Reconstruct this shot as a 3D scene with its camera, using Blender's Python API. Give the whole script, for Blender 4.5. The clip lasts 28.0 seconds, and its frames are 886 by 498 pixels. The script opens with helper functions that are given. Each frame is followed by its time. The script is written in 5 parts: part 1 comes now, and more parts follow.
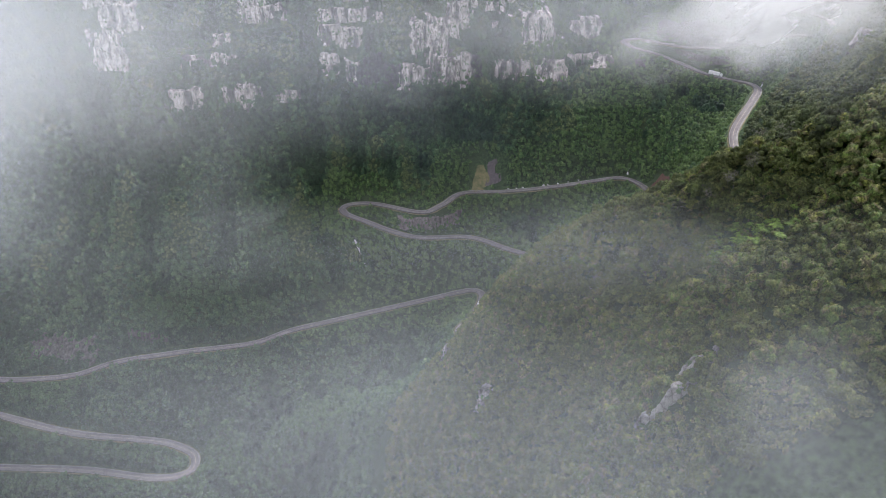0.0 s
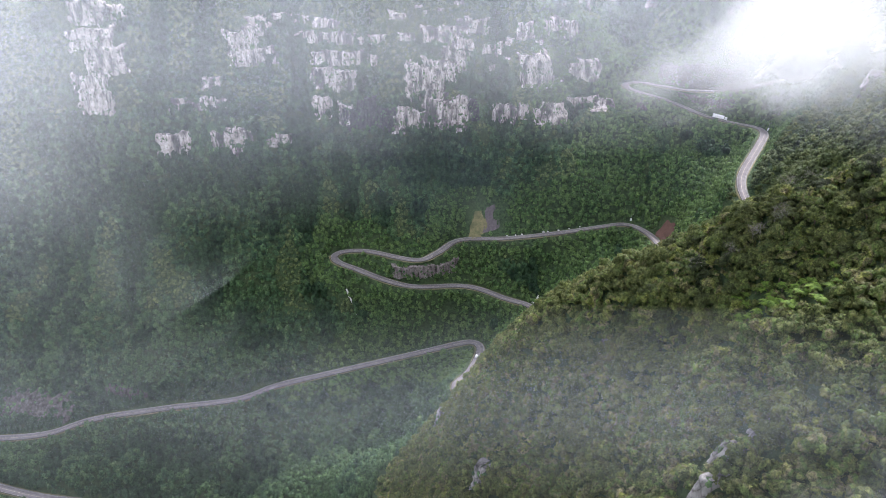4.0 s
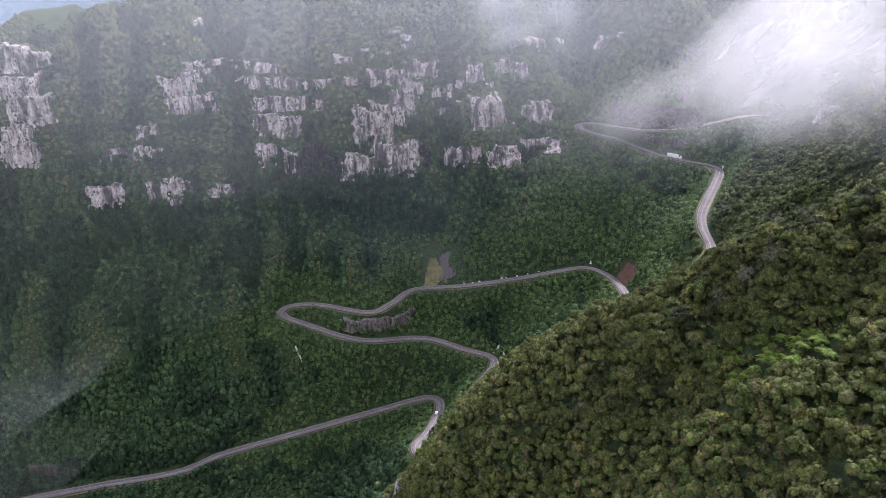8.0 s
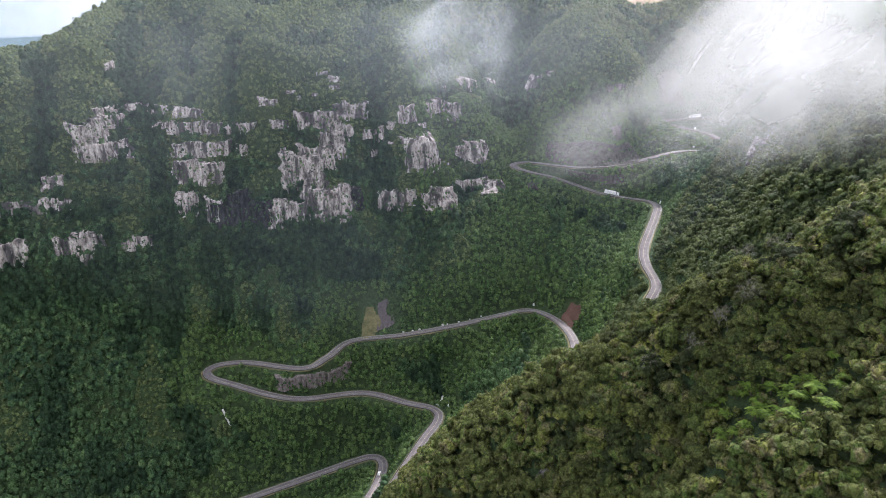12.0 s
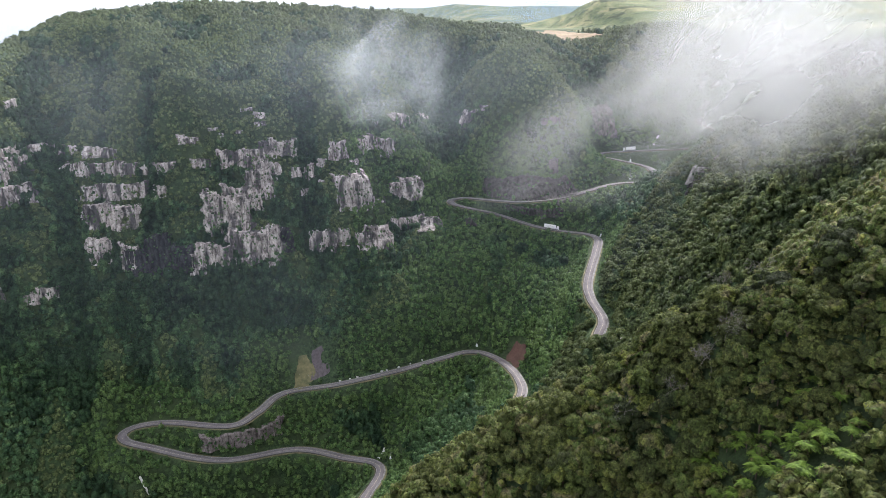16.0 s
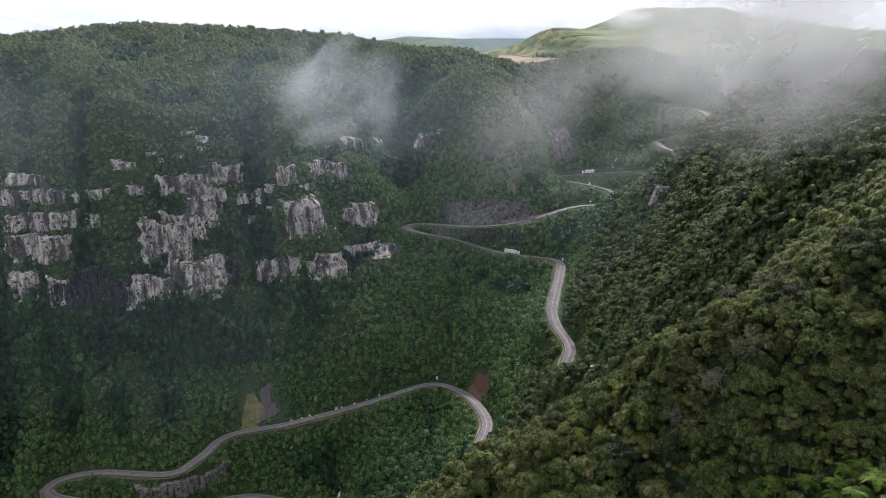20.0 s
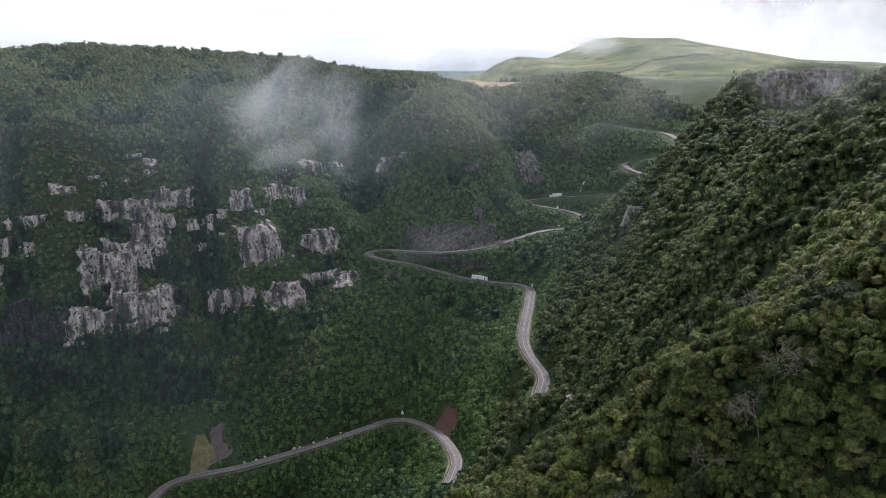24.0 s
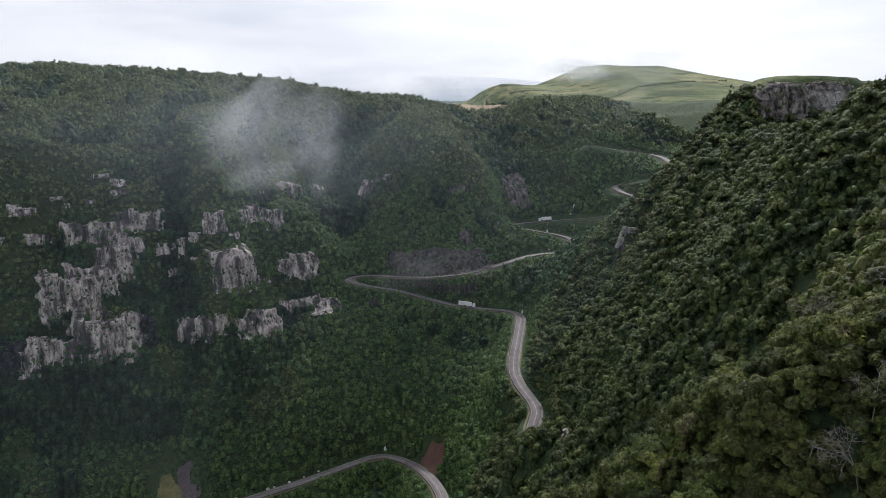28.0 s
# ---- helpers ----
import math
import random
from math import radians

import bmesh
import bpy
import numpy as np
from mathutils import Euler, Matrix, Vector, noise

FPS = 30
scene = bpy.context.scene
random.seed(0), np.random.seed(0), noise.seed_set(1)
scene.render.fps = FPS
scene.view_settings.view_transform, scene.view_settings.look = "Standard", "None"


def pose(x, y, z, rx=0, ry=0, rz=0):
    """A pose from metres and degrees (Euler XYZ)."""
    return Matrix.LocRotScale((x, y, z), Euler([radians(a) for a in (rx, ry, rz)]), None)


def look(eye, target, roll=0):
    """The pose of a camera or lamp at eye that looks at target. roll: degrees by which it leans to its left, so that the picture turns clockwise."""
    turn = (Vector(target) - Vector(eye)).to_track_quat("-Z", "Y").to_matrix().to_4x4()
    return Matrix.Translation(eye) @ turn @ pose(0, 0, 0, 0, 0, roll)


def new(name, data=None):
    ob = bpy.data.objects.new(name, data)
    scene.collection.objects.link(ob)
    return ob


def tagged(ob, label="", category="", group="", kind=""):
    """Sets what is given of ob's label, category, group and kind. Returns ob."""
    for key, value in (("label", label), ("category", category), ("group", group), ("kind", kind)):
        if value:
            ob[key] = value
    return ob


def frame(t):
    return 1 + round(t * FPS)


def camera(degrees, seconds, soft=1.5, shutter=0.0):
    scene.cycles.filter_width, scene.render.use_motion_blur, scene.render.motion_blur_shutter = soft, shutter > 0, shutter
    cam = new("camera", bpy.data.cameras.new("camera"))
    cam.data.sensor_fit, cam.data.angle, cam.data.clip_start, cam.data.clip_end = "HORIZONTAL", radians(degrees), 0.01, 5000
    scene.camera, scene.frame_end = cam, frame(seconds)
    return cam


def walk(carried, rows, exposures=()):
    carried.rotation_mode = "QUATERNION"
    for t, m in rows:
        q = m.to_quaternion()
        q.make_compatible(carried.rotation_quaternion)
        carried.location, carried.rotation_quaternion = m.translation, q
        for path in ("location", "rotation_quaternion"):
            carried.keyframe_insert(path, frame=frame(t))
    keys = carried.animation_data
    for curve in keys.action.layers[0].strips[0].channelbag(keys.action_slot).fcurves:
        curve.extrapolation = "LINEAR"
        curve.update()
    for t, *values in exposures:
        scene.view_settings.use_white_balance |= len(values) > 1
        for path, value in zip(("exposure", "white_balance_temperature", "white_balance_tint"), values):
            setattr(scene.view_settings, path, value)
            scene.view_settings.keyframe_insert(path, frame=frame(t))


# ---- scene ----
cam = camera(64.2, 28.0, soft=0.55)
# seconds, eye x, y, z, yaw, pitch
ROWS = [
    (0.0, 0.00, 0.00, 480.00, 0.00, -32.12),
    (0.5, 0.45, 3.50, 478.70, 0.02, -31.69),
    (1.0, 0.90, 7.00, 477.40, 0.05, -31.26),
    (1.5, 1.33, 10.51, 476.10, 0.06, -30.82),
    (2.0, 1.76, 14.02, 474.81, 0.08, -30.39),
    (2.5, 2.16, 17.54, 473.50, 0.09, -29.96),
    (3.0, 2.53, 21.07, 472.20, 0.11, -29.53),
    (3.5, 2.87, 24.60, 470.88, 0.09, -29.09),
    (5.5, 3.83, 38.83, 465.49, -1.29, -27.26),
    (6.0, 3.98, 42.33, 464.10, -1.81, -26.80),
    (6.5, 4.13, 45.81, 462.70, -2.36, -26.34),
    (7.0, 4.28, 49.26, 461.30, -2.93, -25.87),
    (7.5, 4.44, 52.69, 459.90, -3.53, -25.40),
    (8.0, 4.62, 56.08, 458.50, -4.13, -24.94),
    (8.5, 4.81, 59.44, 457.11, -4.74, -24.47),
    (9.0, 5.04, 62.76, 455.71, -5.38, -24.01),
    (9.5, 5.30, 66.05, 454.33, -6.07, -23.54),
    (10.0, 5.59, 69.31, 452.95, -6.80, -23.08),
    (10.5, 5.91, 72.56, 451.57, -7.53, -22.63),
    (11.0, 6.25, 75.81, 450.21, -8.25, -22.18),
    (11.5, 6.61, 79.05, 448.86, -8.97, -21.73),
    (12.0, 6.98, 82.30, 447.51, -9.70, -21.29),
    (12.5, 7.38, 85.55, 446.16, -10.43, -20.85),
    (14.5, 9.46, 98.50, 440.82, -13.41, -19.08),
    (15.0, 10.13, 101.68, 439.45, -14.08, -18.67),
    (15.5, 10.82, 104.85, 438.08, -14.66, -18.30),
    (16.0, 11.53, 108.00, 436.68, -15.16, -17.96),
    (16.5, 12.26, 111.14, 435.27, -15.61, -17.65),
    (17.0, 13.03, 114.24, 433.83, -16.06, -17.34),
    (17.5, 13.83, 117.32, 432.36, -16.53, -17.03),
    (18.0, 14.67, 120.38, 430.87, -17.02, -16.71),
    (18.5, 15.55, 123.42, 429.36, -17.52, -16.38),
    (19.0, 16.45, 126.45, 427.83, -17.98, -16.04),
    (19.5, 17.38, 129.46, 426.29, -18.42, -15.71),
    (20.0, 18.34, 132.45, 424.73, -18.83, -15.38),
    (20.5, 19.32, 135.44, 423.17, -19.23, -15.05),
    (21.0, 20.34, 138.42, 421.61, -19.63, -14.72),
    (21.5, 21.37, 141.39, 420.05, -20.03, -14.39),
    (23.5, 25.96, 153.19, 413.90, -21.43, -13.04),
    (24.0, 27.20, 156.17, 412.46, -21.75, -12.71),
    (24.5, 28.47, 159.17, 411.05, -22.06, -12.38),
    (25.0, 29.74, 162.16, 409.65, -22.32, -12.06),
    (25.5, 31.03, 165.15, 408.26, -22.50, -11.75),
    (26.0, 32.34, 168.14, 406.90, -22.64, -11.44),
    (26.5, 33.66, 171.13, 405.55, -22.75, -11.12),
    (27.0, 34.98, 174.11, 404.22, -22.82, -10.81),
    (27.5, 36.30, 177.10, 402.89, -22.86, -10.50),
    (28.0, 37.62, 180.09, 401.58, -22.89, -10.18),
]
EXPOSURES = [(0.0, 0.68, 6250, 16), (1.0, 0.97, 6200, 15), (2.0, 0.86, 6200, 15), (3.0, 1.2, 6100, 15), (5.5, 1.08, 6050, 24), (7.0, 0.84, 6050, 26), (8.2, 0.82, 6050, 26), (9.5, 0.95, 6100, 22), (11.0, 0.98, 6200, 18), (15.0, 0.95, 6250, 14),
             (20.0, 0.35, 6250, 15), (25.0, 0.14, 6200, 15), (28.0, -0.08, 6250, 13)]
walk(cam, [(t, pose(x, y, z, 90 + pitch, 0, yaw)) for t, x, y, z, yaw, pitch in ROWS], EXPOSURES)

# ---- sky and light ----
SUN_AZ, SUN_EL = 36.0, 40.0
world = bpy.data.worlds.new("overcast_sky")
scene.world = world
world.use_nodes = True
wn, wl = world.node_tree.nodes, world.node_tree.links
wn.clear()
w_out, w_bg = wn.new("ShaderNodeOutputWorld"), wn.new("ShaderNodeBackground")
w_sky = wn.new("ShaderNodeTexSky")
w_sky.sky_type, w_sky.sun_disc = "NISHITA", False
w_sky.sun_elevation, w_sky.sun_rotation = radians(SUN_EL), radians(SUN_AZ)
w_sky.dust_density = 4.0
w_grey = wn.new("ShaderNodeHueSaturation")
w_grey.inputs["Saturation"].default_value = 0.12
w_coord, w_noise = wn.new("ShaderNodeTexCoord"), wn.new("ShaderNodeTexNoise")
w_noise.inputs["Scale"].default_value, w_noise.inputs["Detail"].default_value = 3.0, 5.0
w_map = wn.new("ShaderNodeMapping")
w_map.inputs["Scale"].default_value = (1.0, 1.0, 6.0)
w_ramp = wn.new("ShaderNodeValToRGB")
w_ramp.color_ramp.elements[0].position, w_ramp.color_ramp.elements[1].position = 0.3, 0.75
w_ramp.color_ramp.elements[0].color = (6.5, 7.0, 7.7, 1)
w_ramp.color_ramp.elements[1].color = (10.6, 10.7, 10.8, 1)
w_mix = wn.new("ShaderNodeMix")
w_mix.data_type = "RGBA"
w_mix.inputs["Factor"].default_value = 0.8
wl.new(w_sky.outputs[0], w_grey.inputs["Color"])
wl.new(w_coord.outputs["Generated"], w_map.inputs[0])
wl.new(w_map.outputs[0], w_noise.inputs["Vector"])
wl.new(w_noise.outputs[0], w_ramp.inputs[0])
wl.new(w_grey.outputs[0], w_mix.inputs["A"])
wl.new(w_ramp.outputs[0], w_mix.inputs["B"])
wl.new(w_mix.outputs["Result"], w_bg.inputs["Color"])
w_bg.inputs["Strength"].default_value = 0.115
wl.new(w_bg.outputs[0], w_out.inputs[0])
sun_data = bpy.data.lights.new("sun", "SUN")
sun_data.energy, sun_data.angle, sun_data.color = 4.6, radians(7), (1.0, 0.96, 0.9)
sun_lamp = new("sun", sun_data)
sun_lamp.matrix_world = look((0, 0, 900), (-math.sin(radians(SUN_AZ)) * 100, -math.cos(radians(SUN_AZ)) * 100, 900 - 100 * math.tan(radians(SUN_EL))))


# ---- materials ----
def node_material(name, rough=0.8, spec=0.3):
    m = bpy.data.materials.new(name)
    m.use_nodes = True
    b = m.node_tree.nodes["Principled BSDF"]
    b.inputs["Roughness"].default_value = rough
    b.inputs["Specular IOR Level"].default_value = spec
    return m, m.node_tree.nodes, m.node_tree.links, b


def noise_node(nodes, links, vector, scale, detail=3.0, rough=0.55):
    n = nodes.new("ShaderNodeTexNoise")
    n.inputs["Scale"].default_value, n.inputs["Detail"].default_value, n.inputs["Roughness"].default_value = scale, detail, rough
    links.new(vector, n.inputs["Vector"])
    return n.outputs[0]


def ramp_node(nodes, links, value, stops):
    r = nodes.new("ShaderNodeValToRGB")
    while len(r.color_ramp.elements) < len(stops):
        r.color_ramp.elements.new(0.5)
    for e, (p, c) in zip(r.color_ramp.elements, stops):
        e.position, e.color = p, (*c, 1)
    links.new(value, r.inputs[0])
    return r.outputs[0]


def mix_node(nodes, links, fac, a, b, blend="MIX"):
    n = nodes.new("ShaderNodeMix")
    n.data_type, n.blend_type = "RGBA", blend
    for key, v in (("Factor", fac), ("A", a), ("B", b)):
        s = [i for i in n.inputs if i.name == key and (i.type == "VALUE" if key == "Factor" else i.type == "RGBA")][0]
        if isinstance(v, (int, float)):
            s.default_value = v
        elif isinstance(v, tuple):
            s.default_value = (*v, 1)
        else:
            links.new(v, s)
    return [o for o in n.outputs if o.type == "RGBA"][0]


def bump_node(nodes, links, height, bsdf, strength, distance):
    b = nodes.new("ShaderNodeBump")
    b.inputs["Strength"].default_value, b.inputs["Distance"].default_value = strength, distance
    links.new(height, b.inputs["Height"])
    links.new(b.outputs[0], bsdf.inputs["Normal"])


def foliage_material(name, tints, hue_b, tree_scale, slope_scale, own=0.0, leaf=0.8, heath=None, calm=1.0):
    """Leaves: colour by tree, by stretch of slope and by single leaf clump, with light passing through."""
    m, n, l, b = node_material(name, 0.65, 0.12)
    pos = n.new("ShaderNodeNewGeometry")
    info = n.new("ShaderNodeObjectInfo")
    tree = noise_node(n, l, pos.outputs["Position"], tree_scale, 1.0)
    if own:
        add = n.new("ShaderNodeMath")
        add.operation = "MULTIPLY_ADD"
        l.new(info.outputs["Random"], add.inputs[0])
        add.inputs[1].default_value = own
        l.new(tree, add.inputs[2])
        sub = n.new("ShaderNodeMath")
        sub.operation = "SUBTRACT"
        l.new(add.outputs[0], sub.inputs[0])
        sub.inputs[1].default_value = own / 2
        tree = sub.outputs[0]
    c1 = ramp_node(n, l, tree, [(0.28 + 0.46 * k / (len(tints) - 1), t) for k, t in enumerate(tints)])
    f2 = ramp_node(n, l, noise_node(n, l, pos.outputs["Position"], slope_scale, 4.0, 0.6), [(0.42, (0, 0, 0)), (0.62, (0.8, 0.8, 0.8))])
    c2 = mix_node(n, l, f2, c1, hue_b)
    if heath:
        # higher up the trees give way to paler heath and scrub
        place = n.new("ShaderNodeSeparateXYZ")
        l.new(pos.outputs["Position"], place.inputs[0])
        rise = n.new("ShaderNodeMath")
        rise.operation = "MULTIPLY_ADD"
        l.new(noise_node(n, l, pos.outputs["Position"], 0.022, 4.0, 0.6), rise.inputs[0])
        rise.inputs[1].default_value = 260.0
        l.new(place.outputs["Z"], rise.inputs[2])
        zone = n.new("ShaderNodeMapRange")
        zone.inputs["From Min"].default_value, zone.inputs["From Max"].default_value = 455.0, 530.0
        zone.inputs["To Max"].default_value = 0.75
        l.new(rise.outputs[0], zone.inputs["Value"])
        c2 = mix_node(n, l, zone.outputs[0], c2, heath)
    isl = ramp_node(n, l, pos.outputs["Random Per Island"], [(p, tuple(1 + (v - 1) * calm for v in c)) for p, c in ((0.0, (0.62, 0.63, 0.6)), (0.7, (1.0, 1.0, 1.0)), (1.0, (1.4, 1.36, 1.25)))])
    leafy = noise_node(n, l, pos.outputs["Position"], leaf, 4.0, 0.7)
    c3 = mix_node(n, l, 1.0, mix_node(n, l, 1.0, c2, isl, "MULTIPLY"), ramp_node(n, l, leafy, [(0.36, (0.36, 0.38, 0.36)), (0.5, (0.95, 0.95, 0.95)), (0.66, (1.5, 1.46, 1.36))]), "MULTIPLY")
    bump_node(n, l, leafy, b, 0.9, 0.7)
    l.new(c3, b.inputs["Base Color"])
    t = n.new("ShaderNodeBsdfTranslucent")
    l.new(c3, t.inputs["Color"])
    mixer = n.new("ShaderNodeMixShader")
    mixer.inputs[0].default_value = 0.32
    l.new(b.outputs[0], mixer.inputs[1])
    l.new(t.outputs[0], mixer.inputs[2])
    l.new(mixer.outputs[0], n["Material Output"].inputs["Surface"])
    return m


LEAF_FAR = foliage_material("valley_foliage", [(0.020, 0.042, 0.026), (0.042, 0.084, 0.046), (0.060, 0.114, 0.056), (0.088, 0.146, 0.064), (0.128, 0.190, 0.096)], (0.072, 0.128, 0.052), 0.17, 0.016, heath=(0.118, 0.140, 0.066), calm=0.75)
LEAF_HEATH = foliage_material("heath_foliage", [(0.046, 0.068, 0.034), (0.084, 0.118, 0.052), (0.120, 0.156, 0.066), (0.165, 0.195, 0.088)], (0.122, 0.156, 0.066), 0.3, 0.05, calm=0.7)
# leaf colour darkened to carry the shade of the gullies
LEAF_GULLY_SHADE = foliage_material("shaded_gully_foliage", [(0.014, 0.030, 0.018), (0.025, 0.052, 0.028), (0.040, 0.080, 0.040), (0.070, 0.115, 0.054)], (0.038, 0.074, 0.036), 0.17, 0.03, calm=0.75)
LEAF_SCRUB = foliage_material("roadside_scrub_foliage", [(0.034, 0.066, 0.028), (0.066, 0.122, 0.046), (0.098, 0.166, 0.058), (0.140, 0.200, 0.074)], (0.110, 0.166, 0.062), 0.3, 0.04, calm=0.55)
LEAF_BACK = foliage_material("rear_spur_foliage", [(0.024, 0.036, 0.019), (0.050, 0.074, 0.034), (0.074, 0.102, 0.041), (0.102, 0.130, 0.046), (0.140, 0.155, 0.064)], (0.082, 0.104, 0.042), 0.12, 0.02, calm=0.75)
NEAR_TINTS = [(0.036, 0.049, 0.021), (0.072, 0.104, 0.033), (0.122, 0.135, 0.045), (0.090, 0.146, 0.036), (0.168, 0.150, 0.086), (0.172, 0.196, 0.046), (0.088, 0.118, 0.034)]
LEAF_NEAR = foliage_material("ridge_foliage", NEAR_TINTS, (0.102, 0.120, 0.040), 0.16, 0.05, 0.8, 1.6)
LEAF_WOOD = foliage_material("ridge_wood_foliage", NEAR_TINTS, (0.104, 0.122, 0.041), 0.16, 0.05, 0.0, 1.6)
LEAF_FERN = foliage_material("fern_fronds", [(0.080, 0.140, 0.024), (0.118, 0.192, 0.034), (0.155, 0.228, 0.044)], (0.122, 0.188, 0.034), 0.5, 0.1, calm=0.3)


def ground_material():
    m, n, l, b = node_material("undergrowth", 0.9, 0.15)
    pos = n.new("ShaderNodeNewGeometry")
    fine = noise_node(n, l, pos.outputs["Position"], 0.42, 6.0, 0.75)
    big = noise_node(n, l, pos.outputs["Position"], 0.03, 4.0)
    c = ramp_node(n, l, fine, [(0.36, (0.010, 0.018, 0.009)), (0.5, (0.034, 0.058, 0.026)), (0.66, (0.070, 0.108, 0.042))])
    c = mix_node(n, l, ramp_node(n, l, big, [(0.45, (0, 0, 0)), (0.7, (1, 1, 1))]), c, (0.044, 0.064, 0.028))
    l.new(c, b.inputs["Base Color"])
    bump_node(n, l, fine, b, 1.0, 2.0)
    return m


def rock_material(name, dark, mid, light, lichen, wet=0.0):
    m, n, l, b = node_material(name, 0.9, 0.2)
    pos = n.new("ShaderNodeNewGeometry")
    mp = n.new("ShaderNodeMapping")
    mp.inputs["Scale"].default_value = (1.0, 1.0, 0.30)
    l.new(pos.outputs["Position"], mp.inputs[0])
    streak = noise_node(n, l, mp.outputs[0], 0.30, 6.0, 0.62)
    grain = noise_node(n, l, pos.outputs["Position"], 1.6, 6.0, 0.7)
    c = ramp_node(n, l, streak, [(0.34, dark), (0.45, mid), (0.66, light)])
    c = mix_node(n, l, ramp_node(n, l, grain, [(0.6, (0, 0, 0)), (0.72, (0.6, 0.6, 0.6))]), c, lichen)
    joint = n.new("ShaderNodeTexVoronoi")
    joint.feature = "DISTANCE_TO_EDGE"
    joint.inputs["Scale"].default_value, joint.inputs["Randomness"].default_value = 0.36, 0.8
    warp = n.new("ShaderNodeMapping")
    warp.inputs["Scale"].default_value = (1.0, 1.0, 0.55)
    l.new(pos.outputs["Position"], warp.inputs[0])
    l.new(warp.outputs[0], joint.inputs["Vector"])
    open_joint = ramp_node(n, l, joint.outputs["Distance"], [(0.0, (0.45, 0.43, 0.42)), (0.04, (0.85, 0.84, 0.83)), (0.1, (1.0, 1.0, 1.0))])
    c = mix_node(n, l, 1.0, c, open_joint, "MULTIPLY")
    if wet:
        # broad black stains where water runs down the face
        run = n.new("ShaderNodeMapping")
        run.inputs["Scale"].default_value = (1.0, 1.0, 0.13)
        l.new(pos.outputs["Position"], run.inputs[0])
        stain = ramp_node(n, l, noise_node(n, l, run.outputs[0], 0.13, 4.0, 0.6), [(0.50, (0, 0, 0)), (0.58, (wet, wet, wet))])
        c = mix_node(n, l, stain, c, (0.030, 0.029, 0.034))
    l.new(c, b.inputs["Base Color"])
    bump_node(n, l, grain, b, 0.7, 0.5)
    return m


def plain_material(name, base, vary, scale, rough=0.8, bump=0.2, metal=0.0):
    m, n, l, b = node_material(name, rough, 0.3)
    pos = n.new("ShaderNodeNewGeometry")
    f = noise_node(n, l, pos.outputs["Position"], scale, 5.0, 0.65)
    g = noise_node(n, l, pos.outputs["Position"], scale * 0.12, 3.0)
    c = ramp_node(n, l, f, [(0.3, base), (0.7, vary)])
    c = mix_node(n, l, ramp_node(n, l, g, [(0.4, (0, 0, 0)), (0.7, (0.5, 0.5, 0.5))]), c, tuple(v * 0.7 for v in base))
    l.new(c, b.inputs["Base Color"])
    b.inputs["Metallic"].default_value = metal
    if bump:
        bump_node(n, l, f, b, bump, 0.1)
    return m


GROUND = ground_material()
ROCK = rock_material("pale_basalt", (0.070, 0.060, 0.058), (0.31, 0.272, 0.258), (0.62, 0.56, 0.53), (0.10, 0.115, 0.065), 0.85)
ROCK_GREY = rock_material("grey_basalt", (0.05, 0.047, 0.044), (0.16, 0.152, 0.145), (0.36, 0.345, 0.325), (0.07, 0.085, 0.045))
ROCK_CUT = rock_material("brown_grey_road_cut", (0.066, 0.056, 0.055), (0.140, 0.120, 0.118), (0.240, 0.208, 0.203), (0.06, 0.07, 0.035))
# near-black colour carries the shade of the cliff's recesses
ROCK_RECESS_SHADE = rock_material("recess_shade_basalt", (0.012, 0.012, 0.016), (0.028, 0.027, 0.034), (0.07, 0.068, 0.075), (0.02, 0.025, 0.02))
ROCK_KNOLL = rock_material("brown_knoll_basalt", (0.030, 0.026, 0.024), (0.095, 0.085, 0.078), (0.23, 0.208, 0.192), (0.06, 0.072, 0.036), 0.6)
ROCK_BLUFF = rock_material("streaked_bluff_basalt", (0.026, 0.023, 0.023), (0.058, 0.052, 0.051), (0.25, 0.23, 0.225), (0.06, 0.07, 0.04))
ROCK_DARK = rock_material("wet_basalt", (0.020, 0.018, 0.018), (0.055, 0.050, 0.048), (0.125, 0.115, 0.110), (0.05, 0.06, 0.03))
ASPHALT = plain_material("worn_concrete_road", (0.118, 0.106, 0.112), (0.19, 0.174, 0.178), 0.35)
VERGE = plain_material("dry_grass_verge", (0.055, 0.066, 0.030), (0.20, 0.165, 0.095), 0.12, 0.95)
KERB = plain_material("weathered_concrete", (0.13, 0.13, 0.13), (0.27, 0.265, 0.26), 0.25)
ASPHALT.node_tree.nodes["Principled BSDF"].inputs["Specular IOR Level"].default_value = 0.08
# shade on the parapet's outer face is put into this dark concrete colour
PARAPET = plain_material("shade_dark_concrete", (0.030, 0.030, 0.026), (0.085, 0.082, 0.074), 0.5)
EDGE_PAINT = plain_material("faded_white_paint", (0.28, 0.27, 0.26), (0.42, 0.41, 0.39), 0.6)
STRIPE = plain_material("road_paint", (0.30, 0.27, 0.20), (0.48, 0.42, 0.30), 1.0)
GRASS_CUT = plain_material("cut_slope_grass", (0.070, 0.078, 0.034), (0.185, 0.155, 0.078), 0.25, 0.95, 0.5)
EARTH = plain_material("red_earth", (0.070, 0.038, 0.030), (0.125, 0.068, 0.054), 0.8, 0.95, 0.5)
FIELD = plain_material("ploughed_soil", (0.17, 0.12, 0.07), (0.28, 0.21, 0.12), 0.05, 0.95)


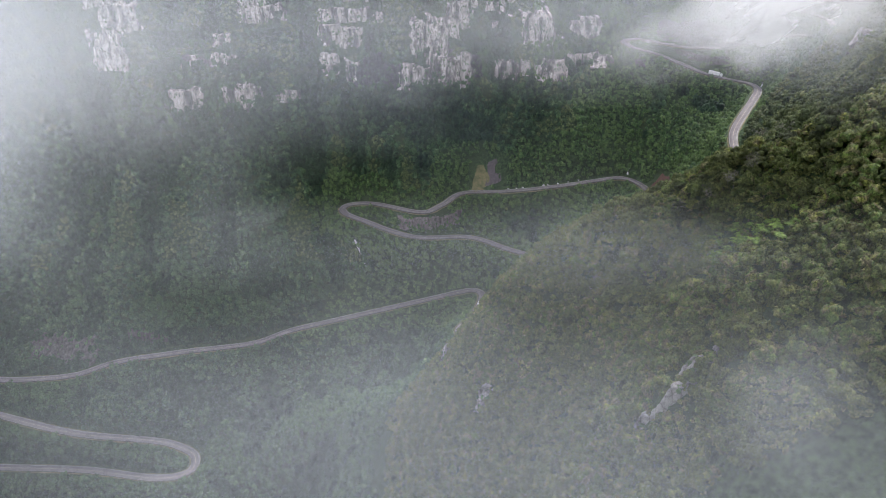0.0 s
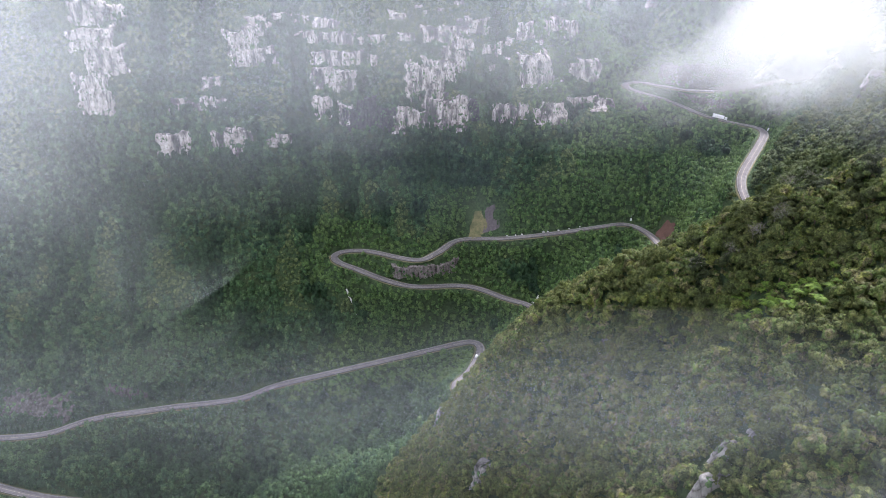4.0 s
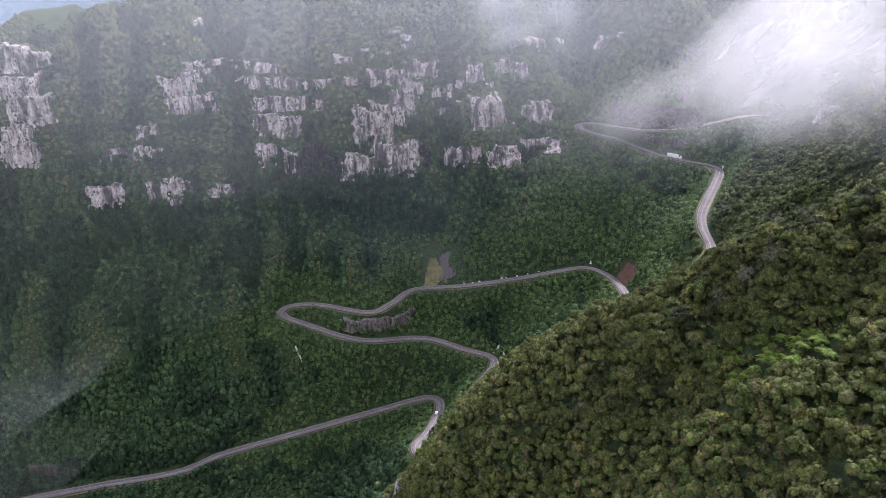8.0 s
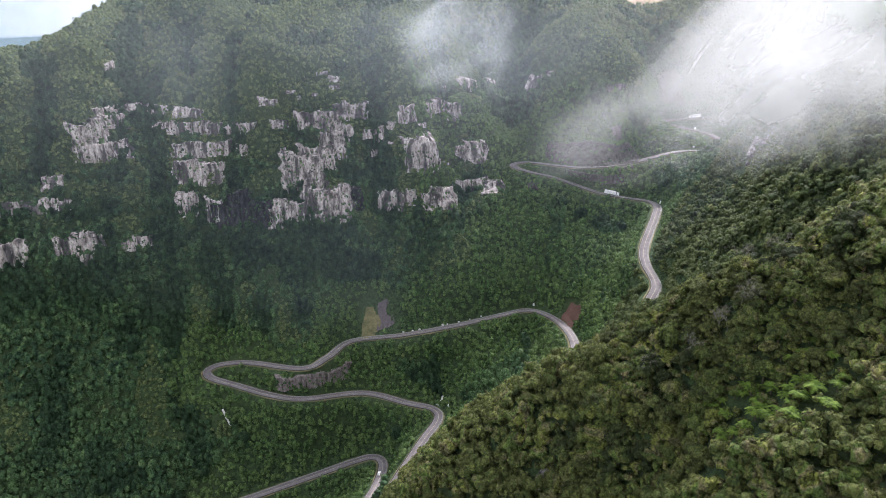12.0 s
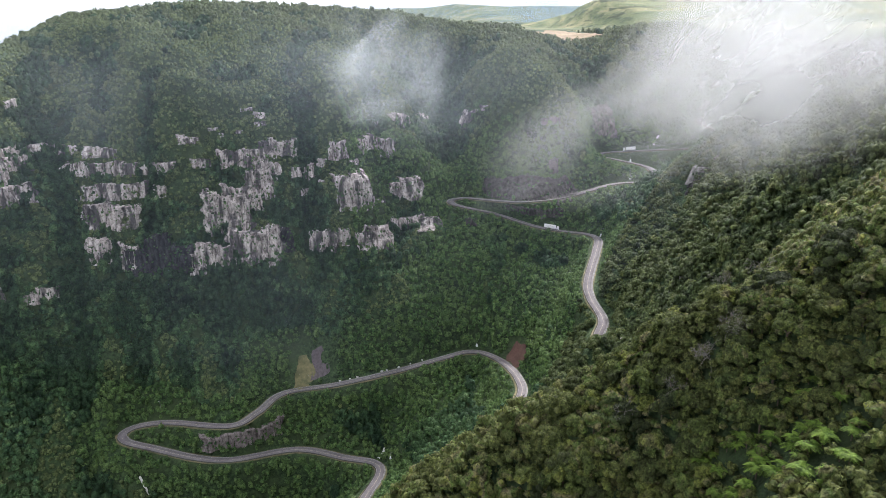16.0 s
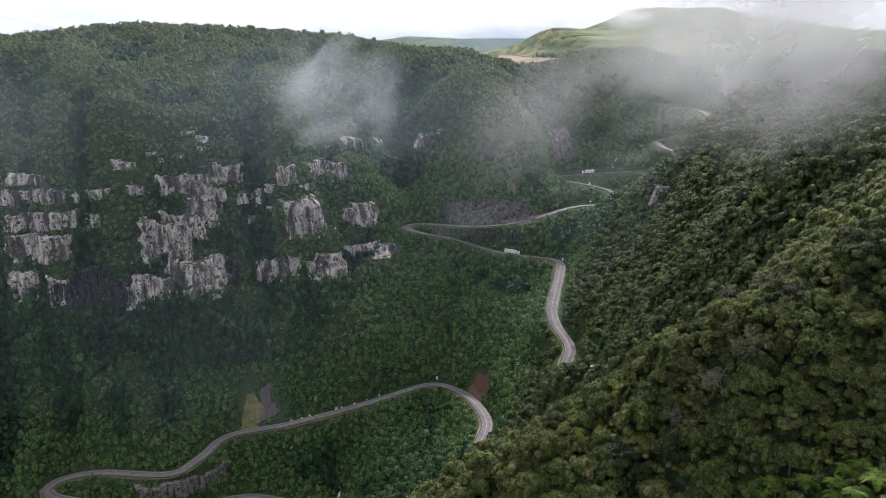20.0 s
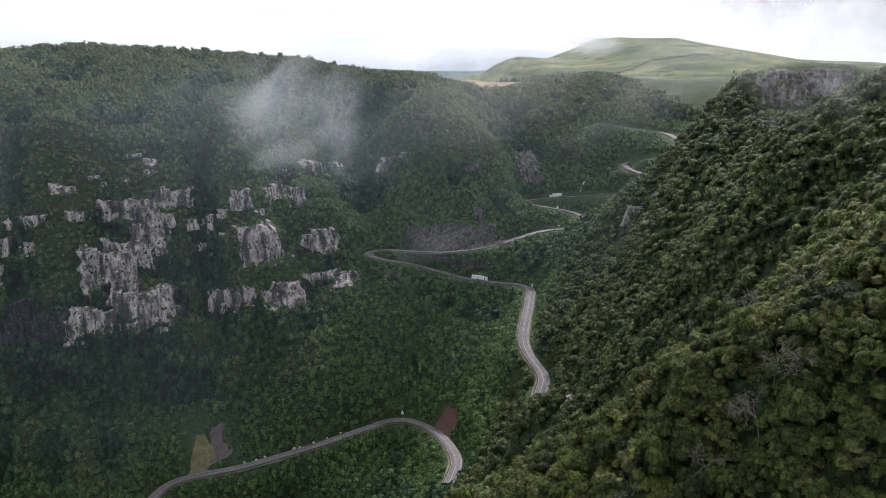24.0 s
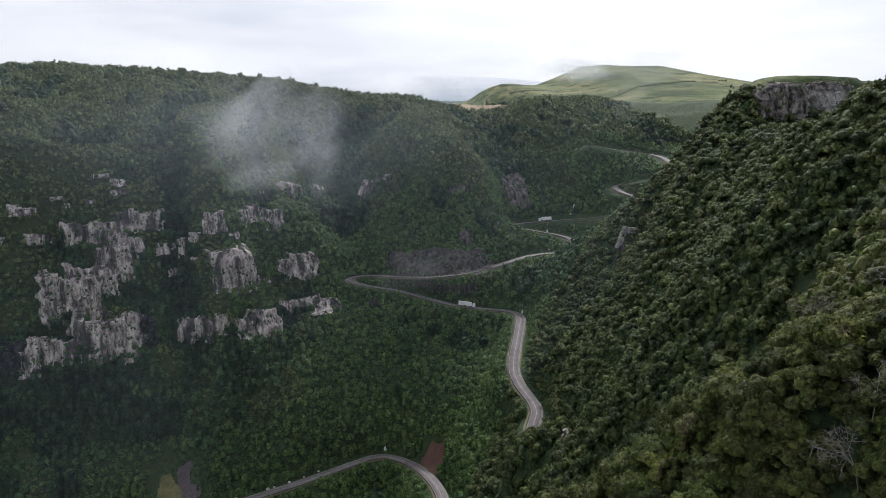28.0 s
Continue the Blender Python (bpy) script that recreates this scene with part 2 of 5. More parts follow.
def pasture_material():
    """Grazed upland: paler and darker strips along the contours, dark scrub in patches."""
    m, n, l, b = node_material("upland_pasture", 0.95, 0.1)
    pos = n.new("ShaderNodeNewGeometry")
    along = n.new("ShaderNodeMapping")
    along.inputs["Scale"].default_value = (0.22, 0.7, 2.2)
    l.new(pos.outputs["Position"], along.inputs[0])
    strip = noise_node(n, l, along.outputs[0], 0.022, 5.0, 0.62)
    c = ramp_node(n, l, strip, [(0.34, (0.045, 0.068, 0.030)), (0.47, (0.092, 0.118, 0.050)), (0.56, (0.150, 0.160, 0.075)), (0.68, (0.220, 0.205, 0.100))])
    scrub = noise_node(n, l, along.outputs[0], 0.055, 7.0, 0.68)
    c = mix_node(n, l, ramp_node(n, l, scrub, [(0.54, (0, 0, 0)), (0.60, (0.85, 0.85, 0.85))]), c, (0.030, 0.044, 0.022))
    fine = noise_node(n, l, pos.outputs["Position"], 0.3, 5.0, 0.7)
    c = mix_node(n, l, 1.0, c, ramp_node(n, l, fine, [(0.35, (0.7, 0.7, 0.7)), (0.65, (1.15, 1.15, 1.15))]), "MULTIPLY")
    l.new(c, b.inputs["Base Color"])
    bump_node(n, l, scrub, b, 0.8, 3.0)
    return m


PASTURE = pasture_material()
BARK = plain_material("bark", (0.07, 0.055, 0.04), (0.13, 0.105, 0.08), 3.0, 0.95, 0.5)
DEADWOOD = plain_material("bleached_wood", (0.11, 0.10, 0.09), (0.22, 0.205, 0.19), 3.0)
WHITE = plain_material("white_paint", (0.72, 0.72, 0.72), (0.8, 0.8, 0.8), 2.0, 0.4, 0.0)
RUBBER = plain_material("tyre_rubber", (0.02, 0.02, 0.02), (0.035, 0.035, 0.035), 3.0)
STEEL = plain_material("galvanised_steel", (0.35, 0.36, 0.37), (0.45, 0.46, 0.47), 2.0, 0.5, 0.0, 0.6)
DARKGLASS = plain_material("dark_glass", (0.02, 0.025, 0.03), (0.03, 0.035, 0.04), 1.0, 0.1, 0.0)


# ---- the lie of the land ----
# The road climbs about one in nine. Runs of (x, y, z) on its centre line.
ROAD_BOTTOM = [(-440, 425, -12), (-383, 417, -5), (-306, 410, 0), (-240, 398, 4), (-213, 402, 7), (-212, 417, 9), (-228, 426, 11), (-252, 430, 14),
               (-318, 431, 22), (-388, 446, 28), (-430, 455, 33), (-436, 470, 36), (-420, 480, 38), (-382, 478, 40), (-333, 480, 44), (-298, 492, 49)]
ROAD_LOW = [(-298, 492, 49), (-239, 499, 55), (-174, 503, 62), (-142, 515, 67), (-92, 525, 74), (-31, 540, 80), (16, 550, 86), (31, 550, 88),
            (37, 540, 89), (33, 520, 91), (24, 497, 94), (14, 478, 98), (18, 464, 101), (30, 470, 104), (42, 492, 108), (65, 523, 116), (82, 545, 121)]
ROAD_MID = [(82, 545, 121), (80, 557, 123), (61, 565, 125), (26, 580, 129), (-21, 573, 133), (-47, 577, 137), (-75, 590, 141), (-94, 599, 144),
            (-98, 608, 146), (-88, 614, 147), (-65, 610, 149), (-21, 588, 152), (-1, 597, 155), (20, 616, 158), (63, 610, 163), (110, 607, 170), (147, 609, 175)]
ROAD_UP = [(147, 609, 175), (170, 607, 179), (183, 590, 181), (188, 560, 184), (183, 525, 187), (166, 495, 191), (155, 468, 197), (164, 448, 207),
           (186, 446, 222), (205, 462, 234), (218, 486, 240), (232, 506, 243), (238, 537, 246), (248, 562, 249), (279, 611, 254), (292, 634, 257)]
ROAD_HIGH = [(292, 634, 257), (288, 647, 258), (270, 654, 260), (248, 665, 263), (219, 696, 269), (197, 707, 273), (186, 718, 275), (189, 729, 276),
             (203, 727, 277), (225, 702, 279), (245, 685, 281), (282, 681, 284), (339, 694, 290), (368, 680, 293), (380, 690, 296), (382, 715, 300)]
ROAD_TOP = [(382, 715, 300), (362, 735, 304), (349, 746, 306), (356, 757, 307), (374, 752, 309), (405, 730, 313), (428, 698, 319), (445, 672, 326),
            (452, 676, 330), (448, 705, 335), (445, 722, 338), (452, 735, 342), (475, 715, 350), (490, 705, 357), (505, 725, 363), (515, 757, 368),
            (505, 772, 371), (475, 775, 375), (452, 782, 379)]
ROAD_RUNS = [ROAD_BOTTOM, ROAD_LOW, ROAD_MID, ROAD_UP, ROAD_HIGH, ROAD_TOP]

CLIFF_FOOT = [(-420, 640, 215), (-330, 655, 228), (-260, 662, 230), (-190, 666, 228), (-110, 680, 232), (-60, 684, 236), (-25, 688, 240), (30, 690, 252), (70, 690, 262), (120, 703, 268), (160, 718, 274)]
CLIFF_TOP = [(-420, 680, 325), (-330, 698, 338), (-260, 708, 330), (-197, 712, 328), (-108, 724, 334), (-45, 727, 340), (10, 729, 340), (50, 732, 338), (90, 736, 336), (130, 752, 338), (165, 768, 334)]
SHOULDER = [(-420, 740, 345), (-330, 745, 365), (-230, 775, 388), (-97, 786, 396), (0, 800, 400), (80, 815, 398), (135, 830, 394)]
RIM = [(-420, 850, 305), (-340, 870, 346), (-285, 880, 374), (-240, 885, 398), (-194, 880, 416), (-240, 965, 396), (-330, 980, 335), (-420, 970, 285), (-100, 905, 440), (-61, 1000, 452), (53, 905, 436), (114, 905, 430), (200, 920, 424), (300, 900, 415)]
RAVINE = [(172, 738, 286), (190, 780, 308), (205, 830, 332), (230, 890, 372)]
KNOLL = [(262, 716, 300), (310, 706, 302), (283, 747, 341), (300, 748, 346), (325, 770, 362), (312, 800, 390), (306, 850, 411), (255, 840, 392), (230, 775, 330), (345, 770, 335), (350, 815, 365)]
BACK = [(376, 792, 345), (420, 840, 392), (464, 900, 422), (560, 900, 424), (420, 980, 416), (600, 790, 408), (580, 700, 400), (520, 680, 385), (640, 600, 420), (470, 640, 372)]
SPUR_FRONT = [(200, 225, 418), (160, 228, 400), (134, 240, 381), (128, 216, 388), (113, 218, 375), (113, 207, 366), (96, 232, 352), (94, 202, 357), (78, 229, 344), (80, 157, 336), (85, 214, 334), (59, 234, 314), (55, 260, 317), (39, 262, 301), (22, 258, 285), (10, 258, 258), (21, 234, 250), (2, 258, 212)]
SPUR_CREST = [(62, 258, 328), (74, 259, 335), (86, 259, 342), (98, 253, 355), (110, 246, 367), (122, 249, 370), (134, 247, 378), (146, 253, 378), (158, 258, 380)]
SPUR_FRONT_BACK = [(120, 278, 334), (95, 285, 310), (76, 336, 262), (84, 380, 230), (142, 315, 300), (60, 420, 165), (110, 440, 170), (130, 400, 225)]
SPUR_FLANK = [(-4, 290, 205), (-6, 325, 188), (-28, 350, 144), (-62, 380, 100), (-120, 405, 52), (0, 420, 88), (-12, 220, 180), (40, 470, 112), (-70, 300, 80)]
SPUR_BACK = [(230, 329, 404), (242, 330, 406), (276, 385, 397), (260, 300, 412), (225, 302, 404), (199, 312, 384), (177, 302, 356), (187, 365, 322), (209, 390, 310), (238, 370, 356), (270, 375, 386), (290, 410, 372), (215, 430, 268), (262, 455, 312), (300, 505, 332), (328, 536, 334), (320, 480, 384), (352, 560, 366), (222, 478, 256), (255, 535, 262), (285, 590, 270), (318, 635, 284), (340, 600, 330), (385, 640, 325), (400, 600, 365)]
BLUFF = [(350, 492, 404), (330, 470, 388), (372, 488, 401), (412, 474, 402), (378, 500, 427), (418, 490, 429), (360, 514, 418), (400, 520, 427), (450, 505, 427), (440, 545, 424), (500, 540, 425), (470, 590, 412), (560, 620, 418), (365, 560, 372), (300, 445, 366), (430, 430, 416), (345, 440, 392)]
VALLEY = [(-100, 380, 10), (-170, 340, -30), (-300, 330, -45), (-450, 350, -60), (-150, 440, 22), (-330, 455, 32), (-60, 450, 45), (-480, 520, 70), (-480, 640, 190), (-250, 560, 118), (-150, 580, 135), (-130, 630, 175)]
HOLLOW = [(90, 585, 140), (50, 595, 146), (150, 580, 160), (60, 650, 205), (130, 650, 215), (-30, 640, 185), (200, 640, 225), (230, 600, 222), (235, 650, 246), (210, 560, 205), (190, 690, 258)]
NEAR_GROUND = [(0, 60, 320), (60, 100, 325), (0, 140, 240), (-60, 190, 150), (-150, 150, 90), (110, 100, 350), (180, 130, 390), (-300, 200, 20), (0, -100, 330), (200, 0, 400), (300, 150, 420), (300, 300, 424), (-480, 250, -40)]

SPINE = [(108, 772), (124, 763), (150, 748), (182, 736)]


def spline(points, step):
    """Points every so many metres on a smooth line through the given ones."""
    p = np.array(points, float)
    p = np.vstack([2 * p[0] - p[1], p, 2 * p[-1] - p[-2]])
    out = []
    for i in range(1, len(p) - 2):
        n = max(2, int(np.linalg.norm(p[i + 1] - p[i]) / 1.0))
        t = np.linspace(0, 1, n, endpoint=False)[:, None]
        a, b, c, e = p[i - 1], p[i], p[i + 1], p[i + 2]
        out.append(0.5 * (2 * b + (c - a) * t + (2 * a - 5 * b + 4 * c - e) * t ** 2 + (3 * b - a - 3 * c + e) * t ** 3))
    q = np.vstack(out + [p[-2:-1]])
    s = np.concatenate([[0], np.cumsum(np.linalg.norm(np.diff(q[:, :2], axis=0), axis=1))])
    at = np.arange(0, s[-1], step)
    return np.stack([np.interp(at, s, q[:, k]) for k in range(3)], 1)


ROAD_LINE = [p for run in ROAD_RUNS for p in run[:-1]] + [ROAD_TOP[-1]]
CENTRE = spline(ROAD_LINE, 2.0)
for _ in range(30):
    CENTRE[1:-1, 2] = 0.25 * CENTRE[:-2, 2] + 0.5 * CENTRE[1:-1, 2] + 0.25 * CENTRE[2:, 2]

# between these two marks the road runs out of sight under the trees of the spur's nose
i_low = int(np.argmin(np.hypot(CENTRE[:, 0] - 166, CENTRE[:, 1] - 494) + np.abs(CENTRE[:, 2] - 191)))
i_up = int(np.argmin(np.hypot(CENTRE[:, 0] - 215, CENTRE[:, 1] - 483) + np.abs(CENTRE[:, 2] - 239)))
REACHES = [CENTRE[:i_low], CENTRE[i_up:]]
OPEN_ROAD = np.vstack([line[::2] for line in REACHES])

controls = np.array([*CENTRE[::12].tolist()] + CLIFF_FOOT + CLIFF_TOP + SHOULDER + RIM + RAVINE + KNOLL + BACK + SPUR_FRONT + SPUR_CREST + SPUR_FRONT_BACK + SPUR_FLANK
                    + SPUR_BACK + BLUFF + VALLEY + HOLLOW + NEAR_GROUND, float)
SC = 100.0


def radial(r2):
    return 0.5 * r2 * np.log(r2 + 1e-9)


def surface_weights(pts):
    """A thin sheet bent over the landform lines."""
    xy = pts[:, :2] / SC
    n = len(pts)
    k = radial(((xy[:, None] - xy[None]) ** 2).sum(2)) + np.eye(n) * 0.012
    p = np.column_stack([np.ones(n), xy])
    a = np.block([[k, p], [p.T, np.zeros((3, 3))]])
    return np.linalg.solve(a, np.concatenate([pts[:, 2], np.zeros(3)]))


SHEET = surface_weights(controls)


def lattice(x, y, seed):
    """Smooth value noise in -1..1."""
    xi, yi = np.floor(x).astype(np.int64), np.floor(y).astype(np.int64)
    fx, fy = x - xi, y - yi
    fx, fy = fx * fx * (3 - 2 * fx), fy * fy * (3 - 2 * fy)

    def corner(i, j):
        h = (i * 374761393 + j * 668265263 + seed * 974711) & 0x7FFFFFFF
        h = ((h ^ (h >> 13)) * 1274126177) & 0x7FFFFFFF
        return ((h ^ (h >> 16)) & 0xFFFF) / 32767.5 - 1
    return (corner(xi, yi) * (1 - fx) + corner(xi + 1, yi) * fx) * (1 - fy) + (corner(xi, yi + 1) * (1 - fx) + corner(xi + 1, yi + 1) * fx) * fy


def fractal(x, y, size, seed, octaves=4):
    return sum(lattice(x / size * 2 ** k, y / size * 2 ** k, seed + k) * 0.5 ** k for k in range(octaves))


def smooth01(a, b, v):
    t = np.clip((v - a) / (b - a), 0, 1)
    return t * t * (3 - 2 * t)


def uplands(x, y):
    """The plateau, its pasture hill and the lowland beyond the detailed valley."""
    z = 424 + 10 * fractal(x, y, 400, 5)
    hill = 0.60 * smooth01(640, 730, x + 22 * fractal(x, y, 150, 62, 3)) + 0.08 * smooth01(760, 860, x) + 0.32 * smooth01(850, 905, x + 16 * fractal(x, y, 90, 63, 3))
    bench = 1.0 - 0.16 * smooth01(0.3, 0.7, fractal(x * 0.35, y, 110, 64, 3) + 0.4)
    z = z + 104 * hill * bench * (1 - 0.5 * smooth01(1040, 1480, x)) * np.exp(-((y - 1500) / 260) ** 2)
    z = z + 75 * smooth01(800, 960, x) * smooth01(1900, 1500, x) * smooth01(2900, 3100, y)
    z = z + 28 * np.exp(-((x + 60) / 220) ** 2 - ((y - 1040) / 160) ** 2)
    west = smooth01(-150, -560, x + 0.1 * (y - 900))
    z = z * (1 - west) + west * (90 + 60 * fractal(x, y, 700, 9))
    south = smooth01(150, -250, y) * smooth01(300, -100, x)
    return z * (1 - south) + south * 120


def road_distance(x, y):
    """Distance to the road's centre line and its height there."""
    best, level = np.full(x.shape, 1e9), np.zeros(x.shape)
    for px, py, pz in OPEN_ROAD:
        d = (x - px) ** 2 + (y - py) ** 2
        near = d < best
        best[near], level[near] = d[near], pz
    return np.sqrt(best), level


def height(x, y):
    """Ground height at arrays of x and y."""
    x, y = np.atleast_1d(np.asarray(x, float)), np.atleast_1d(np.asarray(y, float))
    z = np.empty(x.shape)
    for s in range(0, len(x), 20000):
        e = slice(s, s + 20000)
        q = np.stack([x[e], y[e]], 1) / SC
        cx, cy = np.clip(q[:, 0], -5.2, 6.6), np.clip(q[:, 1], -1.2, 10.2)
        r2 = (cx[:, None] - controls[None, :, 0] / SC) ** 2 + (cy[:, None] - controls[None, :, 1] / SC) ** 2
        z[e] = radial(r2) @ SHEET[:-3] + SHEET[-3] + SHEET[-2] * cx + SHEET[-1] * cy
    ribs = np.abs(lattice(x / 42 + 0.35 * lattice(x / 90, y / 60, 51), y / 240, 47)) - 0.45
    low = (np.abs(lattice(x / 36 + 0.4 * lattice(x / 70, y / 50, 71) + 0.1 * y / 36, y / 300, 73)) - 0.42) * 13 * smooth01(505, 560, y) * smooth01(690, 640, y) * smooth01(210, 150, x)
    ribs = low + ribs * 31 * smooth01(672, 715, y) * smooth01(930, 840, y) * smooth01(190, 150, x)
    broad = np.abs(lattice(x / 88 + 0.3 * lattice(x / 120, y / 90, 53) + 0.2, y / 420, 49)) - 0.45
    ribs = ribs + broad * 30 * smooth01(690, 750, y) * smooth01(940, 860, y) * smooth01(190, 140, x)
    spur = smooth01(-10, 20, x) * smooth01(330, 290, y) * smooth01(110, 150, y) * smooth01(220, 180, x)
    folds = (np.abs(lattice(x / 34 + 0.4 * lattice(x / 40, y / 40, 61), y / 40, 57)) - 0.4) * 9 * spur
    rough = ribs + folds + 5.0 * fractal(x, y, 70, 21) + 1.6 * fractal(x, y, 16, 33, 3)
    wall = smooth01(662, 690, y) * smooth01(800, 745, y) * smooth01(200, 150, x) * smooth01(-420, -360, x)
    tier = (z + 0.5 * rough) / 27 + 0.35 * lattice(x / 60, y / 300, 97) + 0.12 * lattice(x / 17, y / 90, 98)
    rough = rough + 3.9 * np.sin(2 * math.pi * tier) * wall
    # dark clefts between the buttresses of the cliff
    cliff = smooth01(655, 690, y) * smooth01(800, 740, y)
    for gx0, wide, deep in ((-268, 16, 8), (-138, 15, 19), (-66, 13, 15), (57, 10, 14), (126, 7, 8)):
        rough = rough - deep * np.exp(-((x - gx0 - 5 * lattice(y / 25, y * 0 + gx0, 83)) / wide) ** 2) * cliff
    rough = rough - 31 * np.exp(-((x - 361) / 15) ** 2 - ((y - 523) / 15) ** 2) - 11 * np.exp(-((x - 365) / 15) ** 2 - ((y - 590) / 18) ** 2)
    crest = np.zeros(x.shape)
    for (ax, ay), (bx, by) in zip(SPINE[:-1], SPINE[1:]):
        k = np.clip(((x - ax) * (bx - ax) + (y - ay) * (by - ay)) / ((bx - ax) ** 2 + (by - ay) ** 2), 0, 1)
        crest = np.maximum(crest, np.exp(-((x - ax - k * (bx - ax)) ** 2 + (y - ay - k * (by - ay)) ** 2) / 130))
    rough = rough + 9 * crest
    rough = rough + 22 * np.exp(-((x - 199) / 13) ** 2 - ((y - 458) / 14) ** 2) + 10 * np.exp(-((x - 180) / 16) ** 2 - ((y - 455) / 16) ** 2)
    out = np.maximum.reduce([smooth01(-400, -520, x), smooth01(540, 660, x), smooth01(920, 1020, y), smooth01(0, -120, y)])
    z = (z + rough) * (1 - out) + uplands(x, y) * out
    table = (x > 345) & (x < 640) & (y > 484) & (y < 780)
    z[table] = np.minimum(z[table], 428.5 + 1.2 * lattice(x[table] / 25, y[table] / 25, 87))
    near = (x > -460) & (x < 540) & (y > 380) & (y < 920)
    if near.any():
        d, level = road_distance(x[near], y[near])
        k = smooth01(5.0, 17.0, d)
        z[near] = (level - 0.35) * (1 - k) + z[near] * k
    return z


def axis(lo, hi, fine_lo, fine_hi, step):
    mid = np.arange(fine_lo, fine_hi + 1, step)
    up, down, s = [mid[-1]], [mid[0]], step
    while up[-1] < hi:
        s *= 1.16
        up.append(up[-1] + s)
    s = step
    while down[-1] > lo:
        s *= 1.16
        down.append(down[-1] - s)
    return np.concatenate([down[:0:-1], mid, up[1:]])


def mesh_object(name, verts, faces, material, parent=None, smooth=False):
    me = bpy.data.meshes.new(name)
    verts, faces = np.asarray(verts, np.float32), np.asarray(faces, np.int32)
    me.vertices.add(len(verts))
    me.vertices.foreach_set("co", verts.ravel())
    k = faces.shape[1]
    me.loops.add(faces.size)
    me.loops.foreach_set("vertex_index", faces.ravel())
    me.polygons.add(len(faces))
    me.polygons.foreach_set("loop_start", np.arange(0, faces.size, k, dtype=np.int32))
    me.polygons.foreach_set("loop_total", np.full(len(faces), k, np.int32))
    if smooth:
        me.polygons.foreach_set("use_smooth", np.ones(len(faces), bool))
    me.update(calc_edges=True)
    me.materials.append(material)
    ob = new(name, me)
    ob.parent = parent
    return ob


def grid_faces(n, m):
    i = np.arange((n - 1) * m).reshape(n - 1, m)[:, :-1].ravel()
    return np.stack([i, i + 1, i + m + 1, i + m], 1)


GX, GY = axis(-4200, 4200, -460, 560, 4.0), axis(-3000, 4600, 60, 930, 4.0)
gx, gy = np.meshgrid(GX, GY, indexing="ij")
gz = height(gx.ravel(), gy.ravel())
ground = mesh_object("ground", np.stack([gx.ravel(), gy.ravel(), gz], 1), grid_faces(len(GX), len(GY))[:, ::-1], GROUND, smooth=True)
ground.data.materials.append(PASTURE)
open_land = ((gy > 985) & (gx > 150)) | ((gx > 640) & (gy > 500)) | ((gz.reshape(gx.shape) > 421) & (gx > 350) & (gy > 485) & (gy < 760))
corner = grid_faces(len(GX), len(GY))[:, 0]
ground.data.polygons.foreach_set("material_index", open_land.ravel()[corner].astype(np.int32))
tagged(ground, "dark green undergrowth over steep mountain slopes and plateau", "ground", kind="structure")
GZ = gz.reshape(gx.shape)


def level_at(x, y):
    """Quick ground height from the sheet's own grid."""
    x, y = np.asarray(x, float), np.asarray(y, float)
    i = np.clip(np.searchsorted(GX, x) - 1, 0, len(GX) - 2)
    j = np.clip(np.searchsorted(GY, y) - 1, 0, len(GY) - 2)
    u, v = (x - GX[i]) / (GX[i + 1] - GX[i]), (y - GY[j]) / (GY[j + 1] - GY[j])
    return (GZ[i, j] * (1 - u) + GZ[i + 1, j] * u) * (1 - v) + (GZ[i, j + 1] * (1 - u) + GZ[i + 1, j + 1] * u) * v


# ---- the road ----
def ribbon(name, line, left, right, up, thick, material, parent=None):
    """A strip along a line, from left to right of it, with its sides going down."""
    t = np.gradient(line[:, :2], axis=0)
    t /= np.linalg.norm(t, axis=1)[:, None]
    n = np.stack([-t[:, 1], t[:, 0]], 1)
    ring = []
    for off, dz in ((left, up - thick), (left, up), (right, up), (right, up - thick)):
        ring.append(np.column_stack([line[:, :2] + n * np.reshape(off, (-1, 1)), line[:, 2] + dz]))
    v = np.stack(ring, 1).reshape(-1, 3)
    return mesh_object(name, v, grid_faces(len(line), 4), material, parent)


def valley_side(line):
    """+1 or -1: the side of the road that falls away, with the changes of side taken slowly."""
    t = np.gradient(line[:, :2], axis=0)
    t /= np.linalg.norm(t, axis=1)[:, None]
    n = np.stack([-t[:, 1], t[:, 0]], 1)
    a, b = line[:, :2] + n * 16, line[:, :2] - n * 16
    side = np.where(level_at(a[:, 0], a[:, 1]) < level_at(b[:, 0], b[:, 1]), 1.0, -1.0)
    return np.sign(np.convolve(np.pad(side, 10, mode="edge"), np.ones(21) / 21, "valid"))


